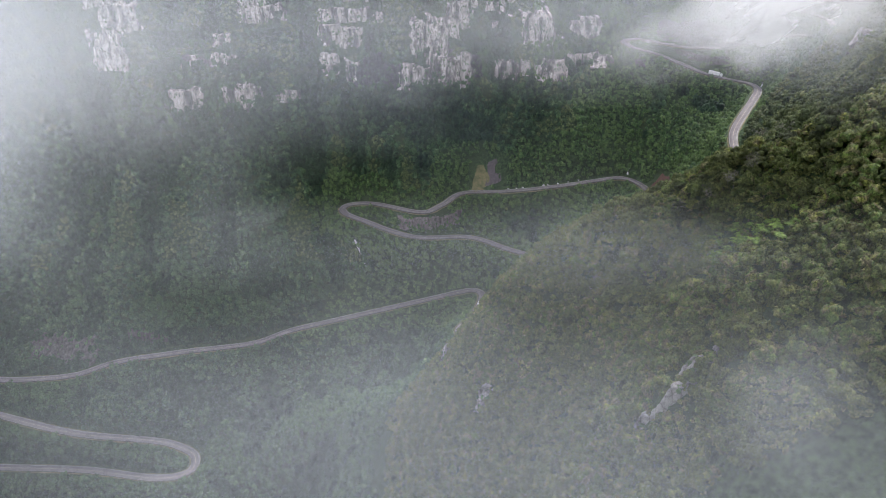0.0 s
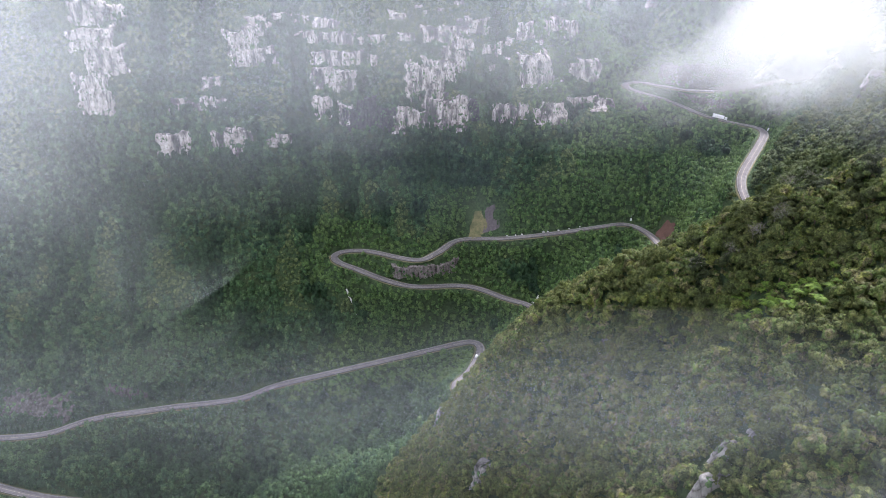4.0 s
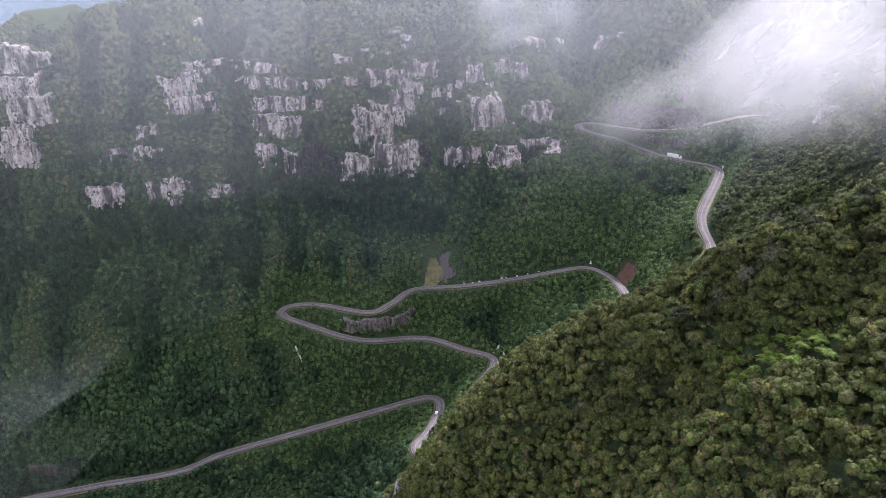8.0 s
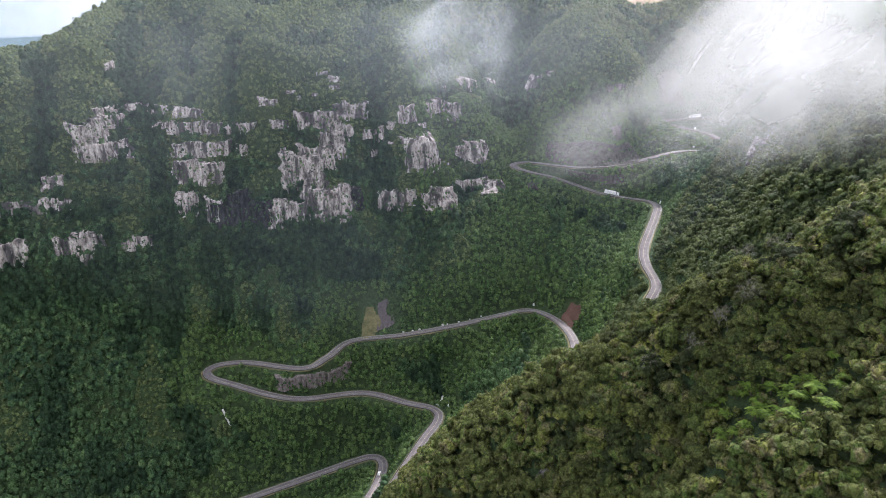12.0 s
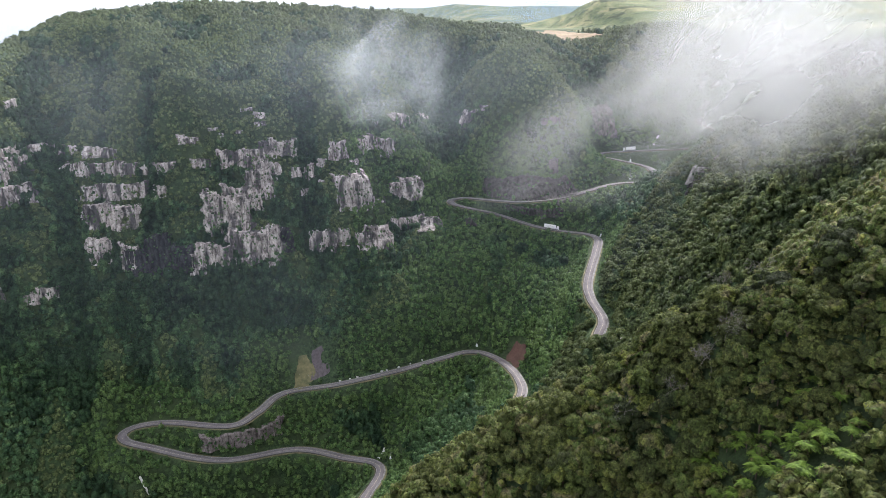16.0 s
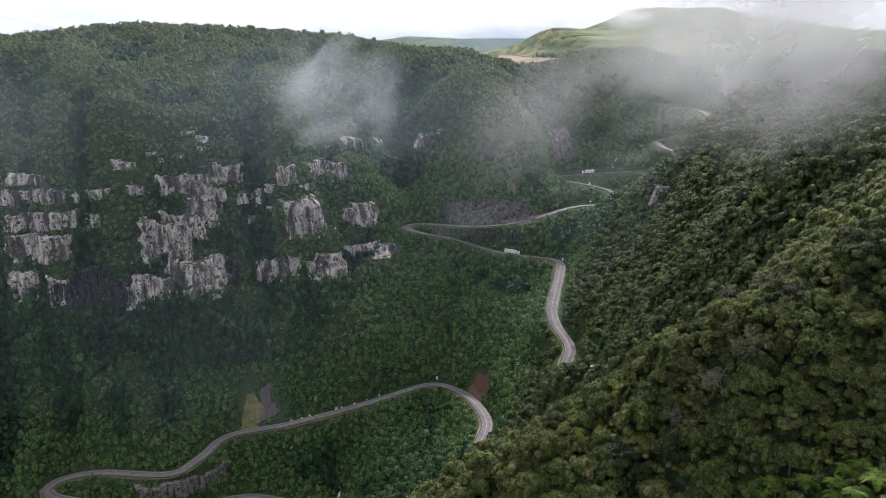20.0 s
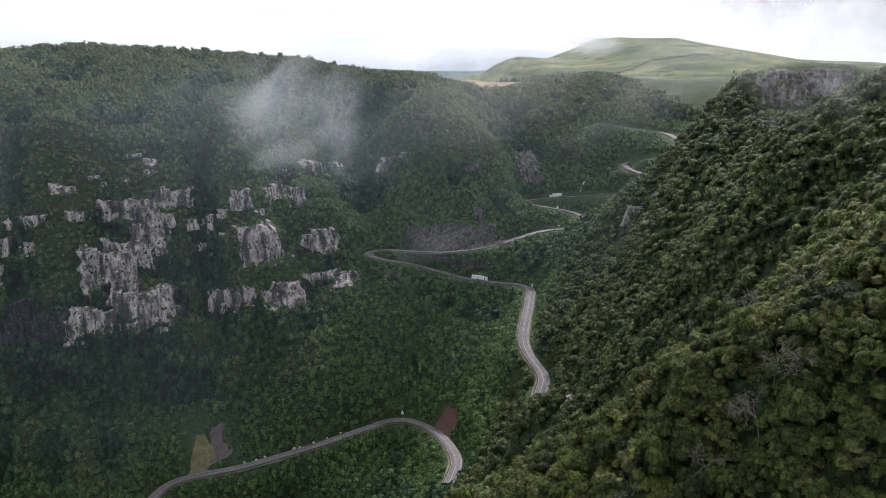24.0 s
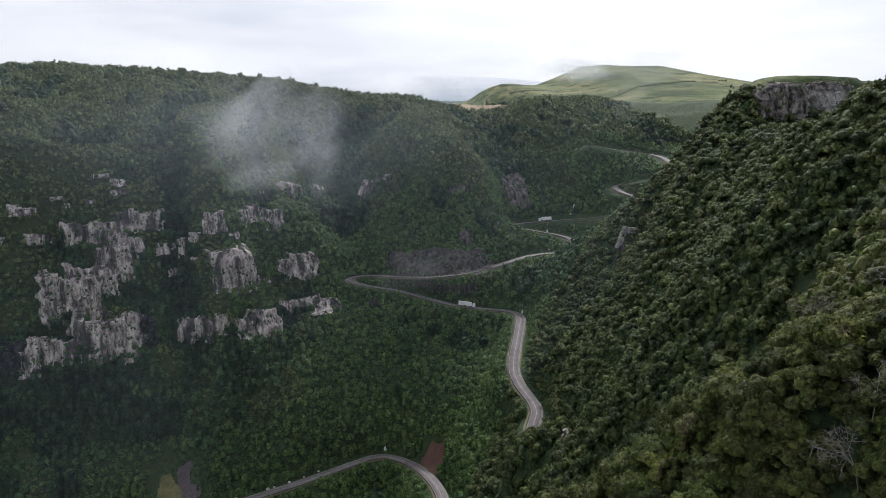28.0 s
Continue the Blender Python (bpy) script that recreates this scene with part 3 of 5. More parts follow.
for reach in REACHES:
    road = ribbon("road", reach, 3.2, -3.2, 0.12, 0.6, ASPHALT)
    tagged(road, "worn grey concrete mountain road winding in hairpins", "road", kind="structure")
    ribbon("centre_line", reach, 0.08, -0.08, 0.135, 0.02, STRIPE, road)
    for side in (1, -1):
        ribbon("edge_line", reach, 2.85 * side + 0.07, 2.85 * side - 0.07, 0.135, 0.02, EDGE_PAINT, road)
        wob = 1.3 + 0.9 * np.array([lattice(np.array([k * 0.11]), np.array([side * 3.5]), 95)[0] for k in range(len(reach))])
        ribbon("verge", reach - (0, 0, 0.05), 3.2 * side + wob * (side > 0), 3.2 * side - wob * (side < 0), 0.0, 0.5, VERGE, road)
    fall = valley_side(reach)
    start = 0
    for k in range(1, len(reach) + 1):
        if k == len(reach) or fall[k] != fall[start]:
            if k - start > 6:
                f = fall[start]
                ribbon("parapet", reach[start:k], 3.45 * f + 0.16, 3.45 * f - 0.16, 0.62, 1.6, PARAPET, road)
                ribbon("gutter", reach[start:k], -3.5 * f + 0.3, -3.5 * f - 0.3, 0.1, 0.4, KERB, road)
            start = k


# ---- the forest ----
def unit(v):
    return v / np.maximum(np.linalg.norm(v, axis=-1, keepdims=True), 1e-9)


def crown_template(seed, lobes, cards, card, flat=0.62, fill=1.0, sides=5, deep=0.0):
    """A tree crown of radius 1 round the origin's top: several lobes of leaf clumps with gaps between. Triangles.
    deep: how far a skirt of lower clumps reaches down round the trunk."""
    r = np.random.default_rng(seed)
    ang = np.arange(lobes) * 2.4 + r.uniform(-0.5, 0.5, lobes)
    rad = np.sqrt((np.arange(lobes) + 0.3) / lobes) * r.uniform(0.5, 0.68, lobes)
    c = np.stack([np.cos(ang) * rad, np.sin(ang) * rad, 0.42 - 0.75 * rad ** 2 + r.uniform(-0.1, 0.1, lobes)], 1)
    if deep:
        low = np.arange(lobes) % 5 > 2
        c[low, :2] *= (r.uniform(0.66, 0.8, low.sum()) / np.maximum(rad[low], 0.2))[:, None]
        c[low, 2] = -r.uniform(0.0, deep, low.sum())
    size = r.uniform(0.32, 0.54, lobes) * fill
    verts, faces = [], []
    ring = np.arange(sides) * 2 * math.pi / sides
    half, m = math.pi / sides, sides
    dome_v = np.vstack([np.column_stack([np.cos(ring), np.sin(ring), np.full(m, -0.35)]), np.column_stack([np.cos(ring + half) * 0.8, np.sin(ring + half) * 0.8, np.full(m, 0.5)]), [(0, 0, 0.98)]])
    dome_f = np.array([(k, (k + 1) % m, m + k) for k in range(m)] + [((k + 1) % m, m + (k + 1) % m, m + k) for k in range(m)] + [(m + k, m + (k + 1) % m, 2 * m) for k in range(m)])
    n = 0
    for k in range(lobes):
        turn = r.uniform(0, 1.5)
        rot = np.array([[math.cos(turn), -math.sin(turn), 0], [math.sin(turn), math.cos(turn), 0], [0, 0, 1]])
        verts.append((dome_v * size[k] * r.uniform(0.74, 1.08, (2 * m + 1, 1))) @ rot.T * (1, 1, flat + 0.28) + c[k])
        faces.append(dome_f + n)
        n += 2 * m + 1
    which = r.integers(0, lobes, cards)
    d = unit(r.normal(size=(cards, 3)) + (0, 0, 0.55))
    d[:, 2] = np.where(d[:, 2] < -0.25, -d[:, 2], d[:, 2])
    at = c[which] + d * size[which][:, None] * r.uniform(0.88, 1.08, (cards, 1)) * (1, 1, flat + 0.28)
    nrm = unit(d + r.normal(size=(cards, 3)) * 0.3 + (0, 0, 0.15))
    a = unit(np.cross(nrm, r.normal(size=(cards, 3))))
    b = np.cross(nrm, a)
    s = card * r.uniform(0.6, 1.25, (cards, 1))
    tri = np.stack([at + a * s, at - a * 0.6 * s + b * 0.9 * s, at - a * 0.5 * s - b * 0.95 * s], 1)
    verts.append(tri.reshape(-1, 3))
    faces.append(np.arange(cards * 3).reshape(-1, 3) + n)
    return np.vstack(verts), np.vstack(faces)


def clump_template(seed, cards, card):
    """A small far crown of radius 1: one or two uneven domes roughened with leaf clumps. Triangles."""
    r = np.random.default_rng(seed)
    verts, faces, n, m = [], [], 0, 5
    ring = np.arange(m) * 2 * math.pi / m
    dome_f = np.array([(k, (k + 1) % m, m + k) for k in range(m)] + [((k + 1) % m, m + (k + 1) % m, m + k) for k in range(m)] + [(m + k, m + (k + 1) % m, 2 * m) for k in range(m)])
    twin = seed % 3 == 0
    for k in range(1 + twin):
        size = 0.66 if twin else 0.86
        at = np.array((0, 0, 0.0)) if not twin else np.array((0.36 * (1 - 2 * k), r.uniform(-0.2, 0.2), -0.25 * k))
        a, b = ring + r.uniform(-0.25, 0.25, m), ring + 0.63 + r.uniform(-0.25, 0.25, m)
        ra, rb = r.uniform(0.75, 1.1, m), r.uniform(0.6, 0.95, m)
        v = np.vstack([np.column_stack([np.cos(a) * ra, np.sin(a) * ra, r.uniform(-0.75, -0.45, m)]), np.column_stack([np.cos(b) * rb, np.sin(b) * rb, r.uniform(0.25, 0.6, m)]), [(r.uniform(-0.15, 0.15), r.uniform(-0.15, 0.15), r.uniform(0.85, 1.05))]])
        verts.append(v * size + at)
        faces.append(dome_f + n)
        n += 2 * m + 1
    d = unit(r.normal(size=(cards, 3)) + (0, 0, 0.45))
    at = d * r.uniform(0.82, 1.06, (cards, 1)) * (1, 1, 0.95)
    nrm = unit(d + r.normal(size=(cards, 3)) * 0.35)
    a = unit(np.cross(nrm, r.normal(size=(cards, 3))))
    b = np.cross(nrm, a)
    s = card * r.uniform(0.6, 1.2, (cards, 1))
    verts.append(np.stack([at + a * s, at - a * 0.6 * s + b * 0.9 * s, at - a * 0.5 * s - b * 0.95 * s], 1).reshape(-1, 3))
    faces.append(np.arange(cards * 3).reshape(-1, 3) + n)
    return np.vstack(verts), np.vstack(faces)


def scatter(region, spacing, seed, mask=None, jitter=0.48):
    """Jittered places in a rectangle of the plan, thickened where the ground is steep."""
    x0, x1, y0, y1 = region
    r = np.random.default_rng(seed)
    px, py = np.meshgrid(np.arange(x0, x1, spacing), np.arange(y0, y1, spacing), indexing="ij")
    px, py = px.ravel(), py.ravel()
    px = px + r.uniform(-jitter, jitter, px.shape) * spacing
    py = py + r.uniform(-jitter, jitter, py.shape) * spacing
    z = level_at(px, py)
    slope = np.hypot(level_at(px + 3, py) - level_at(px - 3, py), level_at(px, py + 3) - level_at(px, py - 3)) / 6
    copies = np.floor(np.clip(np.sqrt(1 + slope ** 2), 1, 3) * 1.0 + r.uniform(0, 1, len(px))).astype(int)
    px, py, slp = np.repeat(px, copies), np.repeat(py, copies), np.repeat(slope, copies)
    again = np.concatenate([[False], px[1:] == px[:-1]])
    px = px + again * r.uniform(-0.6, 0.6, px.shape) * spacing
    py = py + again * r.uniform(-0.6, 0.6, py.shape) * spacing
    pts = np.column_stack([px, py, level_at(px, py)])
    keep = np.ones(len(pts), bool)
    if mask is not None:
        keep &= mask(pts[:, 0], pts[:, 1], pts[:, 2], slp)
    return pts[keep], slp[keep]


def forest(name, pts, templates, radius, seed, material, label, sink=0.1, tall=1.0, stem=(0.1, 0.95)):
    """Many crowns as one mesh."""
    r = np.random.default_rng(seed)
    n = len(pts)
    kind = r.integers(0, len(templates), n)
    rad = radius[0] + (radius[1] - radius[0]) * r.beta(2, 3, n)
    turn = r.uniform(0, 6.28, n)
    up = rad * r.uniform(0.85, 1.4, n) * tall
    lift = rad * r.uniform(*stem, n)
    all_v, all_f, base = [], [], 0
    for k, (tv, tf) in enumerate(templates):
        sel = np.where(kind == k)[0]
        if not len(sel):
            continue
        c, s = np.cos(turn[sel])[:, None], np.sin(turn[sel])[:, None]
        x = (tv[None, :, 0] * c - tv[None, :, 1] * s) * rad[sel][:, None] + pts[sel, 0][:, None]
        y = (tv[None, :, 0] * s + tv[None, :, 1] * c) * rad[sel][:, None] + pts[sel, 1][:, None]
        z = (tv[None, :, 2] + sink) * up[sel][:, None] + pts[sel, 2][:, None] + lift[sel][:, None]
        all_v.append(np.stack([x, y, z], 2).reshape(-1, 3))
        all_f.append((tf[None] + (np.arange(len(sel)) * len(tv))[:, None, None] + base).reshape(-1, 3))
        base += len(sel) * len(tv)
    ob = mesh_object(name, np.vstack(all_v), np.vstack(all_f), material, smooth=True)
    return tagged(ob, label, "forest", kind="stuff")


# ---- rock outcrops ----
# centre x, y, z, width, height of the bare faces
WALL_FACES = [(-13, 704, 284, 35, 41), (-1, 709, 295, 30, 31), (14, 713, 303, 23, 27), (4, 723, 325, 35, 20), (23, 720, 313, 20, 21), (33, 730, 331, 33, 18), (-20, 691, 252, 42, 25),
              (8, 690, 255, 39, 33), (-39, 688, 247, 11, 24), (-100, 718, 322, 73, 14), (-99, 711, 305, 46, 17), (-104, 703, 286, 40, 24), (-113, 692, 261, 20, 24), (-90, 690, 255, 13, 27)]
EAST_FACES = [(83, 723, 329, 15, 20), (116, 740, 329, 21, 18), (132, 748, 325, 15, 22), (94, 706, 295, 28, 38), (144, 730, 289, 28, 24), (62, 688, 254, 21, 25), (80, 687, 260, 9, 18), (112, 687, 257, 22, 25), (97, 687, 256, 10, 18),
              (138, 703, 262, 22, 14), (158, 703, 261, 24, 10), (152, 778, 345, 13, 11), (184, 818, 340, 8, 16), (223, 800, 340, 11, 20)]
WALL_SMALL = [(-65, 708, 304, 11, 14), (49, 719, 310, 12, 12), (58, 718, 308, 6, 21), (53, 713, 294, 8, 8), (-40, 730, 342, 14, 6), (9, 744, 363, 10, 5),
              (20, 738, 352, 9, 6), (-20, 735, 350, 8, 5), (19, 750, 358, 10, 7), (-13, 731, 344, 4, 5), (2, 734, 346, 6, 4), (-44, 726, 345, 8, 5), (154, 714, 261, 10, 8), (135, 709, 262, 9, 12), (125, 772, 345, 6, 6), (144, 781, 349, 8, 8),
              (154, 788, 343, 15, 14), (183, 820, 339, 8, 14), (20, 721, 311, 9, 16), (66, 713, 303, 7, 5), (108, 711, 284, 8, 8), (121, 719, 282, 8, 9), (-29, 708, 303, 6, 6), (-31, 717, 324, 13, 9), (240, 795, 352, 10, 8), (228, 809, 346, 8, 11), (68, 722, 318, 8, 12), (100, 716, 318, 9, 8)]
KNOLL_FACES = [(283, 712, 306, 9, 15), (297, 745, 344, 13, 8), (285, 742, 343, 6, 7), (367, 781, 334, 22, 34), (370, 789, 345, 20, 16)]
WEST_FACES = [(-185, 707, 322, 27, 24), (-171, 720, 329, 28, 16), (-175, 706, 307, 40, 18), (-157, 729, 337, 52, 12), (-167, 756, 371, 14, 9), (-108, 721, 334, 26, 10), (-239, 679, 269, 30, 15), (-215, 682, 270, 31, 12),
              (-250, 662, 235, 27, 27), (-206, 666, 237, 16, 20), (-191, 669, 240, 22, 22), (-191, 663, 227, 10, 20), (-156, 670, 234, 16, 10), (-146, 673, 235, 16, 14), (-216, 690, 286, 15, 14)]
FAR_WEST_FACES = [(-322, 704, 349, 29, 29), (-309, 713, 347, 32, 16), (-319, 693, 327, 38, 22), (-310, 689, 309, 32, 32), (-324, 678, 288, 32, 24), (-319, 673, 272, 29, 29)]
# faces, not hollows: the recesses' shade is painted on them in black
RECESS_SHADE_FACES = [(-86, 690, 252, 17, 26), (-68, 690, 255, 22, 34), (-50, 689, 251, 17, 28), (34, 690, 258, 12, 24)]
DARK_FACES = [(251, 698, 289, 84, 22), (225, 702, 287, 40, 18), (233, 687, 275, 16, 7), (247, 678, 274, 20, 9), (265, 671, 273, 22, 10), (198, 697, 264, 12, 8), (-352, 495, 54, 60, 20), (-273, 507, 62, 35, 12)]
BLUFF_FACES = [(384, 489, 413, 36, 25), (406, 480, 414, 32, 23), (396, 484, 420, 40, 12)]
CUT_FACES = [(-8, 581, 143, 56, 15)]
SPUR_FACES = [(179, 354, 334, 6, 5), (323, 556, 326, 10, 16), (84, 166, 341, 4, 6), (77, 164, 334, 3, 11), (71, 158, 327, 4, 16), (64, 158, 317, 3, 8), (20, 236, 252, 6, 18), (61, 236, 316, 4, 8),
              (13, 311, 208, 6, 20)]
ROCKS, TUFTS = [], []


def face_frame(x, y):
    e = 10.0
    g = Vector((level_at(x + e, y) - level_at(x - e, y), level_at(x, y + e) - level_at(x, y - e)))
    n = -g.normalized()
    return np.array(n), np.array((-n.y, n.x))


def outcrop(x, y, z, w, h, material, label, seed, step=1.0, relief=1.0):
    """A jointed, broken rock face that follows the slope, with an uneven edge sunk into it."""
    r = np.random.default_rng(seed)
    n, t = face_frame(x, y)
    us, vs = np.arange(-w * 0.62, w * 0.62 + step, step), np.arange(-h * 0.6, h * 0.6 + step, step)
    uu, vv = np.meshgrid(us, vs, indexing="ij")
    ss = np.arange(34, -35, -0.75)
    px = x + t[0] * uu[..., None] + n[0] * ss
    py = y + t[1] * uu[..., None] + n[1] * ss
    inside = level_at(px.ravel(), py.ravel()).reshape(px.shape) >= (z + vv)[..., None]
    first = np.where(inside.any(2), inside.argmax(2), len(ss) - 1)
    s = ss[first]
    steep = s[:, : max(2, len(vs) // 3)].mean(1, keepdims=True)
    slope_s = s
    s = np.clip(0.4 * s + 0.6 * steep, s - 0.5, s + 6.5)
    across = uu / 4.0 + 1.3 * lattice(uu / 9, vv * 0 + 5.5, seed + 20) + 0.4 * fractal(uu * 0 + 3, vv, 14, seed) + 0.35 * fractal(uu, vv, 9, seed + 5, 2)
    column = np.floor(across)
    crack = smooth01(0.2, 0.0, np.abs(across - column - 0.12)) * (lattice(column * 1.1 + 0.5, vv / 9, seed + 9) > -0.3)
    tier = vv / 6.5 + 0.45 * lattice(column * 3.7, vv * 0 + 1, seed + 2)
    ledge = np.floor(tier)
    shelf = smooth01(0.8, 1.0, tier - ledge) * (lattice(column * 0.9 + 0.5, ledge * 2.1 + 0.5, seed + 12) > 0.0)
    block = lattice(column * 1.7 + 0.5, ledge * 1.3 + 0.5, seed + 3) * 1.5 + lattice(column * 0.62 + 0.5, ledge * 0 + 7.5, seed + 4) * 2.2
    out = 0.6 + 1.8 * relief + relief * (block - 3.6 * crack - 0.7 * shelf) + 0.35 * fractal(uu, vv, 3, seed + 6, 3)
    col_top = h * (0.42 + 0.16 * lattice(column * 0.37 + 0.5, vv * 0 + 2.5, seed + 7) + 0.08 * lattice(column + 0.5, vv * 0 + 4.5, seed + 8))
    col_low = h * (-0.40 + 0.10 * lattice(column * 0.41 + 0.5, vv * 0 + 6.5, seed + 10) + 0.06 * lattice(column + 0.5, vv * 0 + 8.5, seed + 11))
    ends = w * (0.5 + 0.1 * lattice(vv / 5.0, uu * 0 + np.sign(uu) * 3.3, seed + 15))
    edge = np.minimum.reduce([(col_top - vv) / 2.2, (vv - col_low) / 3.0, (ends - np.abs(uu)) / 2.2]) + 0.5 * fractal(uu, vv, 7, seed + 14, 3) * min(1.0, h / 20)
    edge = np.clip(edge, -1.0, 1.0)
    back = slope_s - 2.5
    s = back + (s + out - back) * smooth01(-0.12, 0.2, edge)
    keep = (edge > -0.18) & inside.any(2) & ~inside[..., 0]
    v = np.stack([x + t[0] * uu + n[0] * s, y + t[1] * uu + n[1] * s, z + vv], 2).reshape(-1, 3)
    f = grid_faces(len(us), len(vs))
    f = f[keep.ravel()[f].all(1)]
    if len(f) < 4:
        return None
    used, inv = np.unique(f, return_inverse=True)
    ob = mesh_object("rock_face", v[used], inv.reshape(f.shape)[:, ::-1], material)
    tagged(ob, label, "rock face", "bare rock faces")
    spread = 1.6 if material in (ROCK_RECESS_SHADE, ROCK_GREY, ROCK_KNOLL) else 1.0
    ROCKS.append((x, y, z, w * spread, h * spread, n, t))
    tuft = (r.uniform(0, 1, uu.shape) < np.where(edge < 0.16, np.where(vv > 0, 0.3, 0.1), 0.022 + 0.1 * shelf)) & (edge > -0.1)
    TUFTS.append(np.column_stack([v[:, 0] - 0.6 * n[0], v[:, 1] - 0.6 * n[1], v[:, 2] - 1.2])[tuft.ravel()])
    return ob


seed = 100
for faces, material, label in ((WALL_FACES + EAST_FACES, ROCK, "pale grey jointed basalt cliff face standing out of forest"), (RECESS_SHADE_FACES, ROCK_RECESS_SHADE, "rock face coloured black for the shade of a recess below the pale cliff"), (WALL_SMALL, ROCK, "small pale rock outcrop among trees on the cliff"),
                               (WEST_FACES + FAR_WEST_FACES, ROCK, "pale streaked cliff face above the forest slope"), (DARK_FACES, ROCK_DARK, "dark wet rock wall with vertical joints"),
                               (BLUFF_FACES, ROCK_BLUFF, "dark rock bluff streaked with pale grey below the pasture"), (CUT_FACES, ROCK_CUT, "brown-grey blasted rock cut between two legs of road"), (KNOLL_FACES, ROCK_KNOLL, "dark grey rock wall above the upper road"), (SPUR_FACES, ROCK_GREY, "grey rock outcrop on the steep wooded spur")):
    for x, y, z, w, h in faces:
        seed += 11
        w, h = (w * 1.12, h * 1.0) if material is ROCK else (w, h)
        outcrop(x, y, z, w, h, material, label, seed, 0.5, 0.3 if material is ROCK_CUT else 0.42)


def rock_pillar(x, y, low, high, wide, seed, material, label):
    """A blocky column of jointed basalt leaning out of the slope."""
    r = np.random.default_rng(seed)
    sides, ring = 15, np.arange(low, high + 0.1, 0.9)
    jut = r.uniform(0.6, 1.3, sides)
    v = []
    for k, z in enumerate(ring):
        s = (z - low) / (high - low)
        shelf = 1.0 - 0.5 * s * s + r.uniform(-0.05, 0.05)
        for j in range(sides):
            a = 2 * math.pi * j / sides
            block = 1 + 0.25 * lattice(np.array([j * 0.45]), np.array([math.floor(z / 3.4) * 1.7 + 0.5]), seed)[0]
            rad = wide / 2 * shelf * jut[j] * block * (1.0 if s < 0.9 else 0.6)
            v.append((x + math.cos(a) * rad, y + math.sin(a) * rad * 0.9, z + r.uniform(-0.4, 0.4)))
    f = [(k * sides + j, k * sides + (j + 1) % sides, (k + 1) * sides + (j + 1) % sides, (k + 1) * sides + j) for k in range(len(ring) - 1) for j in range(sides)]
    top = len(v)
    v.append((x, y, high + 0.9))
    f += [((len(ring) - 1) * sides + j, (len(ring) - 1) * sides + (j + 1) % sides, top, top) for j in range(sides)]
    bm = bmesh.new()
    vs = [bm.verts.new(p) for p in v]
    for q in f:
        bm.faces.new([vs[i] for i in dict.fromkeys(q)])
    me = bpy.data.meshes.new("rock_pillar")
    bm.to_mesh(me)
    bm.free()
    me.materials.append(material)
    tagged(new("rock_pillar", me), label, "rock pillar", "bare rock faces")
    n, t = face_frame(x, y)
    ROCKS.append((x, y, (low + high) / 2 - 4, wide * 2.2, (high - low) * 1.5 + 6, n, t))


rock_pillar(213, 445, 238, 259, 10, 401, ROCK, "pale basalt pillar standing out of the wooded slope above the road")
rock_pillar(331, 534, 322, 347, 15, 402, ROCK_BLUFF, "dark grey basalt buttress on the wooded spur")
rock_pillar(322, 549, 308, 325, 10, 403, ROCK_BLUFF, "dark grey basalt buttress on the wooded spur")


# ---- the planting ----
def off_road(x, y):
    d, _ = road_distance(x, y)
    return d


def clear_of_rock(x, y, z):
    free = np.ones(len(x), bool)
    for cx, cy, cz, w, h, n, t in ROCKS:
        below = 6.0 if cy < 600 and cz > 240 else 0.0
        dx, dy = x - cx, y - cy
        u, s, v = dx * t[0] + dy * t[1], dx * n[0] + dy * n[1], z + 2.0 + below / 2 - cz
        w, h = w + below * 0.7, h + below
        free &= ~((np.abs(2 * u / w) ** 3 + np.abs(2 * v / h) ** 3 < 0.10) & (np.abs(s) < 12))
    return free


def on_front(x, y):
    """The near spur."""
    return (x > -40) & (x < 184) & (y > 100) & (y < 345) & (y < 300 + 0.45 * np.clip(120 - x, 0, 100))


def on_back(x, y):
    """The spurs behind it."""
    return ~on_front(x, y) & (x > 120) & (y > 190) & (y < 600) & (x < 480) & (y < 0.9 * x + 330)


def fern_gully(x, y):
    """A damp hollow where tree ferns stand in place of trees."""
    return (np.hypot((x - 104) / 13, (y - 202) / 13) < 1) & (fractal(x, y, 8, 19, 2) > -0.45)


def open_patch(x, y):
    """Mown and slipped patches on the cut slopes."""
    return (np.hypot((x - 38) / 13, (y - 632) / 17) < 1) | (np.hypot((x - 56) / 9, (y - 630) / 13) < 1) | (np.hypot((x - 196) / 9, (y - 576) / 14) < 1) | (np.hypot((x - 390) / 58, (y - 945) / 48) < 1)


def scrub_land(x, y):
    """Younger, brighter growth near the road and below the upper bends."""
    near = off_road(x, y) + 14 * fractal(x, y, 40, 23, 3)
    east = (x > 90) & (x < 300) & (y > 560) & (y < 770) & (fractal(x, y, 55, 29, 3) > -0.15)
    return ((near < 26) & (x > -130) & (y > 500)) | east


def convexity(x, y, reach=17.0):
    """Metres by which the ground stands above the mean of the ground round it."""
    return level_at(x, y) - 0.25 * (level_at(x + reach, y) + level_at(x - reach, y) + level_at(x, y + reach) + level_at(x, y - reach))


def unseen(x, y):
    """Ground that the ridges hide."""
    return ((x > 0) & (x < 135) & (y > 400) & (y < 460)) | ((x > 388) & (y > 545) & (y < 700)) | ((x > 425) & (y > 590) & (y < 690)) | ((x > 400) & (y < 470)) | ((x < -290) & (y > 850)) | ((x < -280) & (y < 365))


def bluff_top(x, y, z):
    """Open grazing above the bluff."""
    return (z > 420) & (x > 345) & (y > 485) & (y < 760)


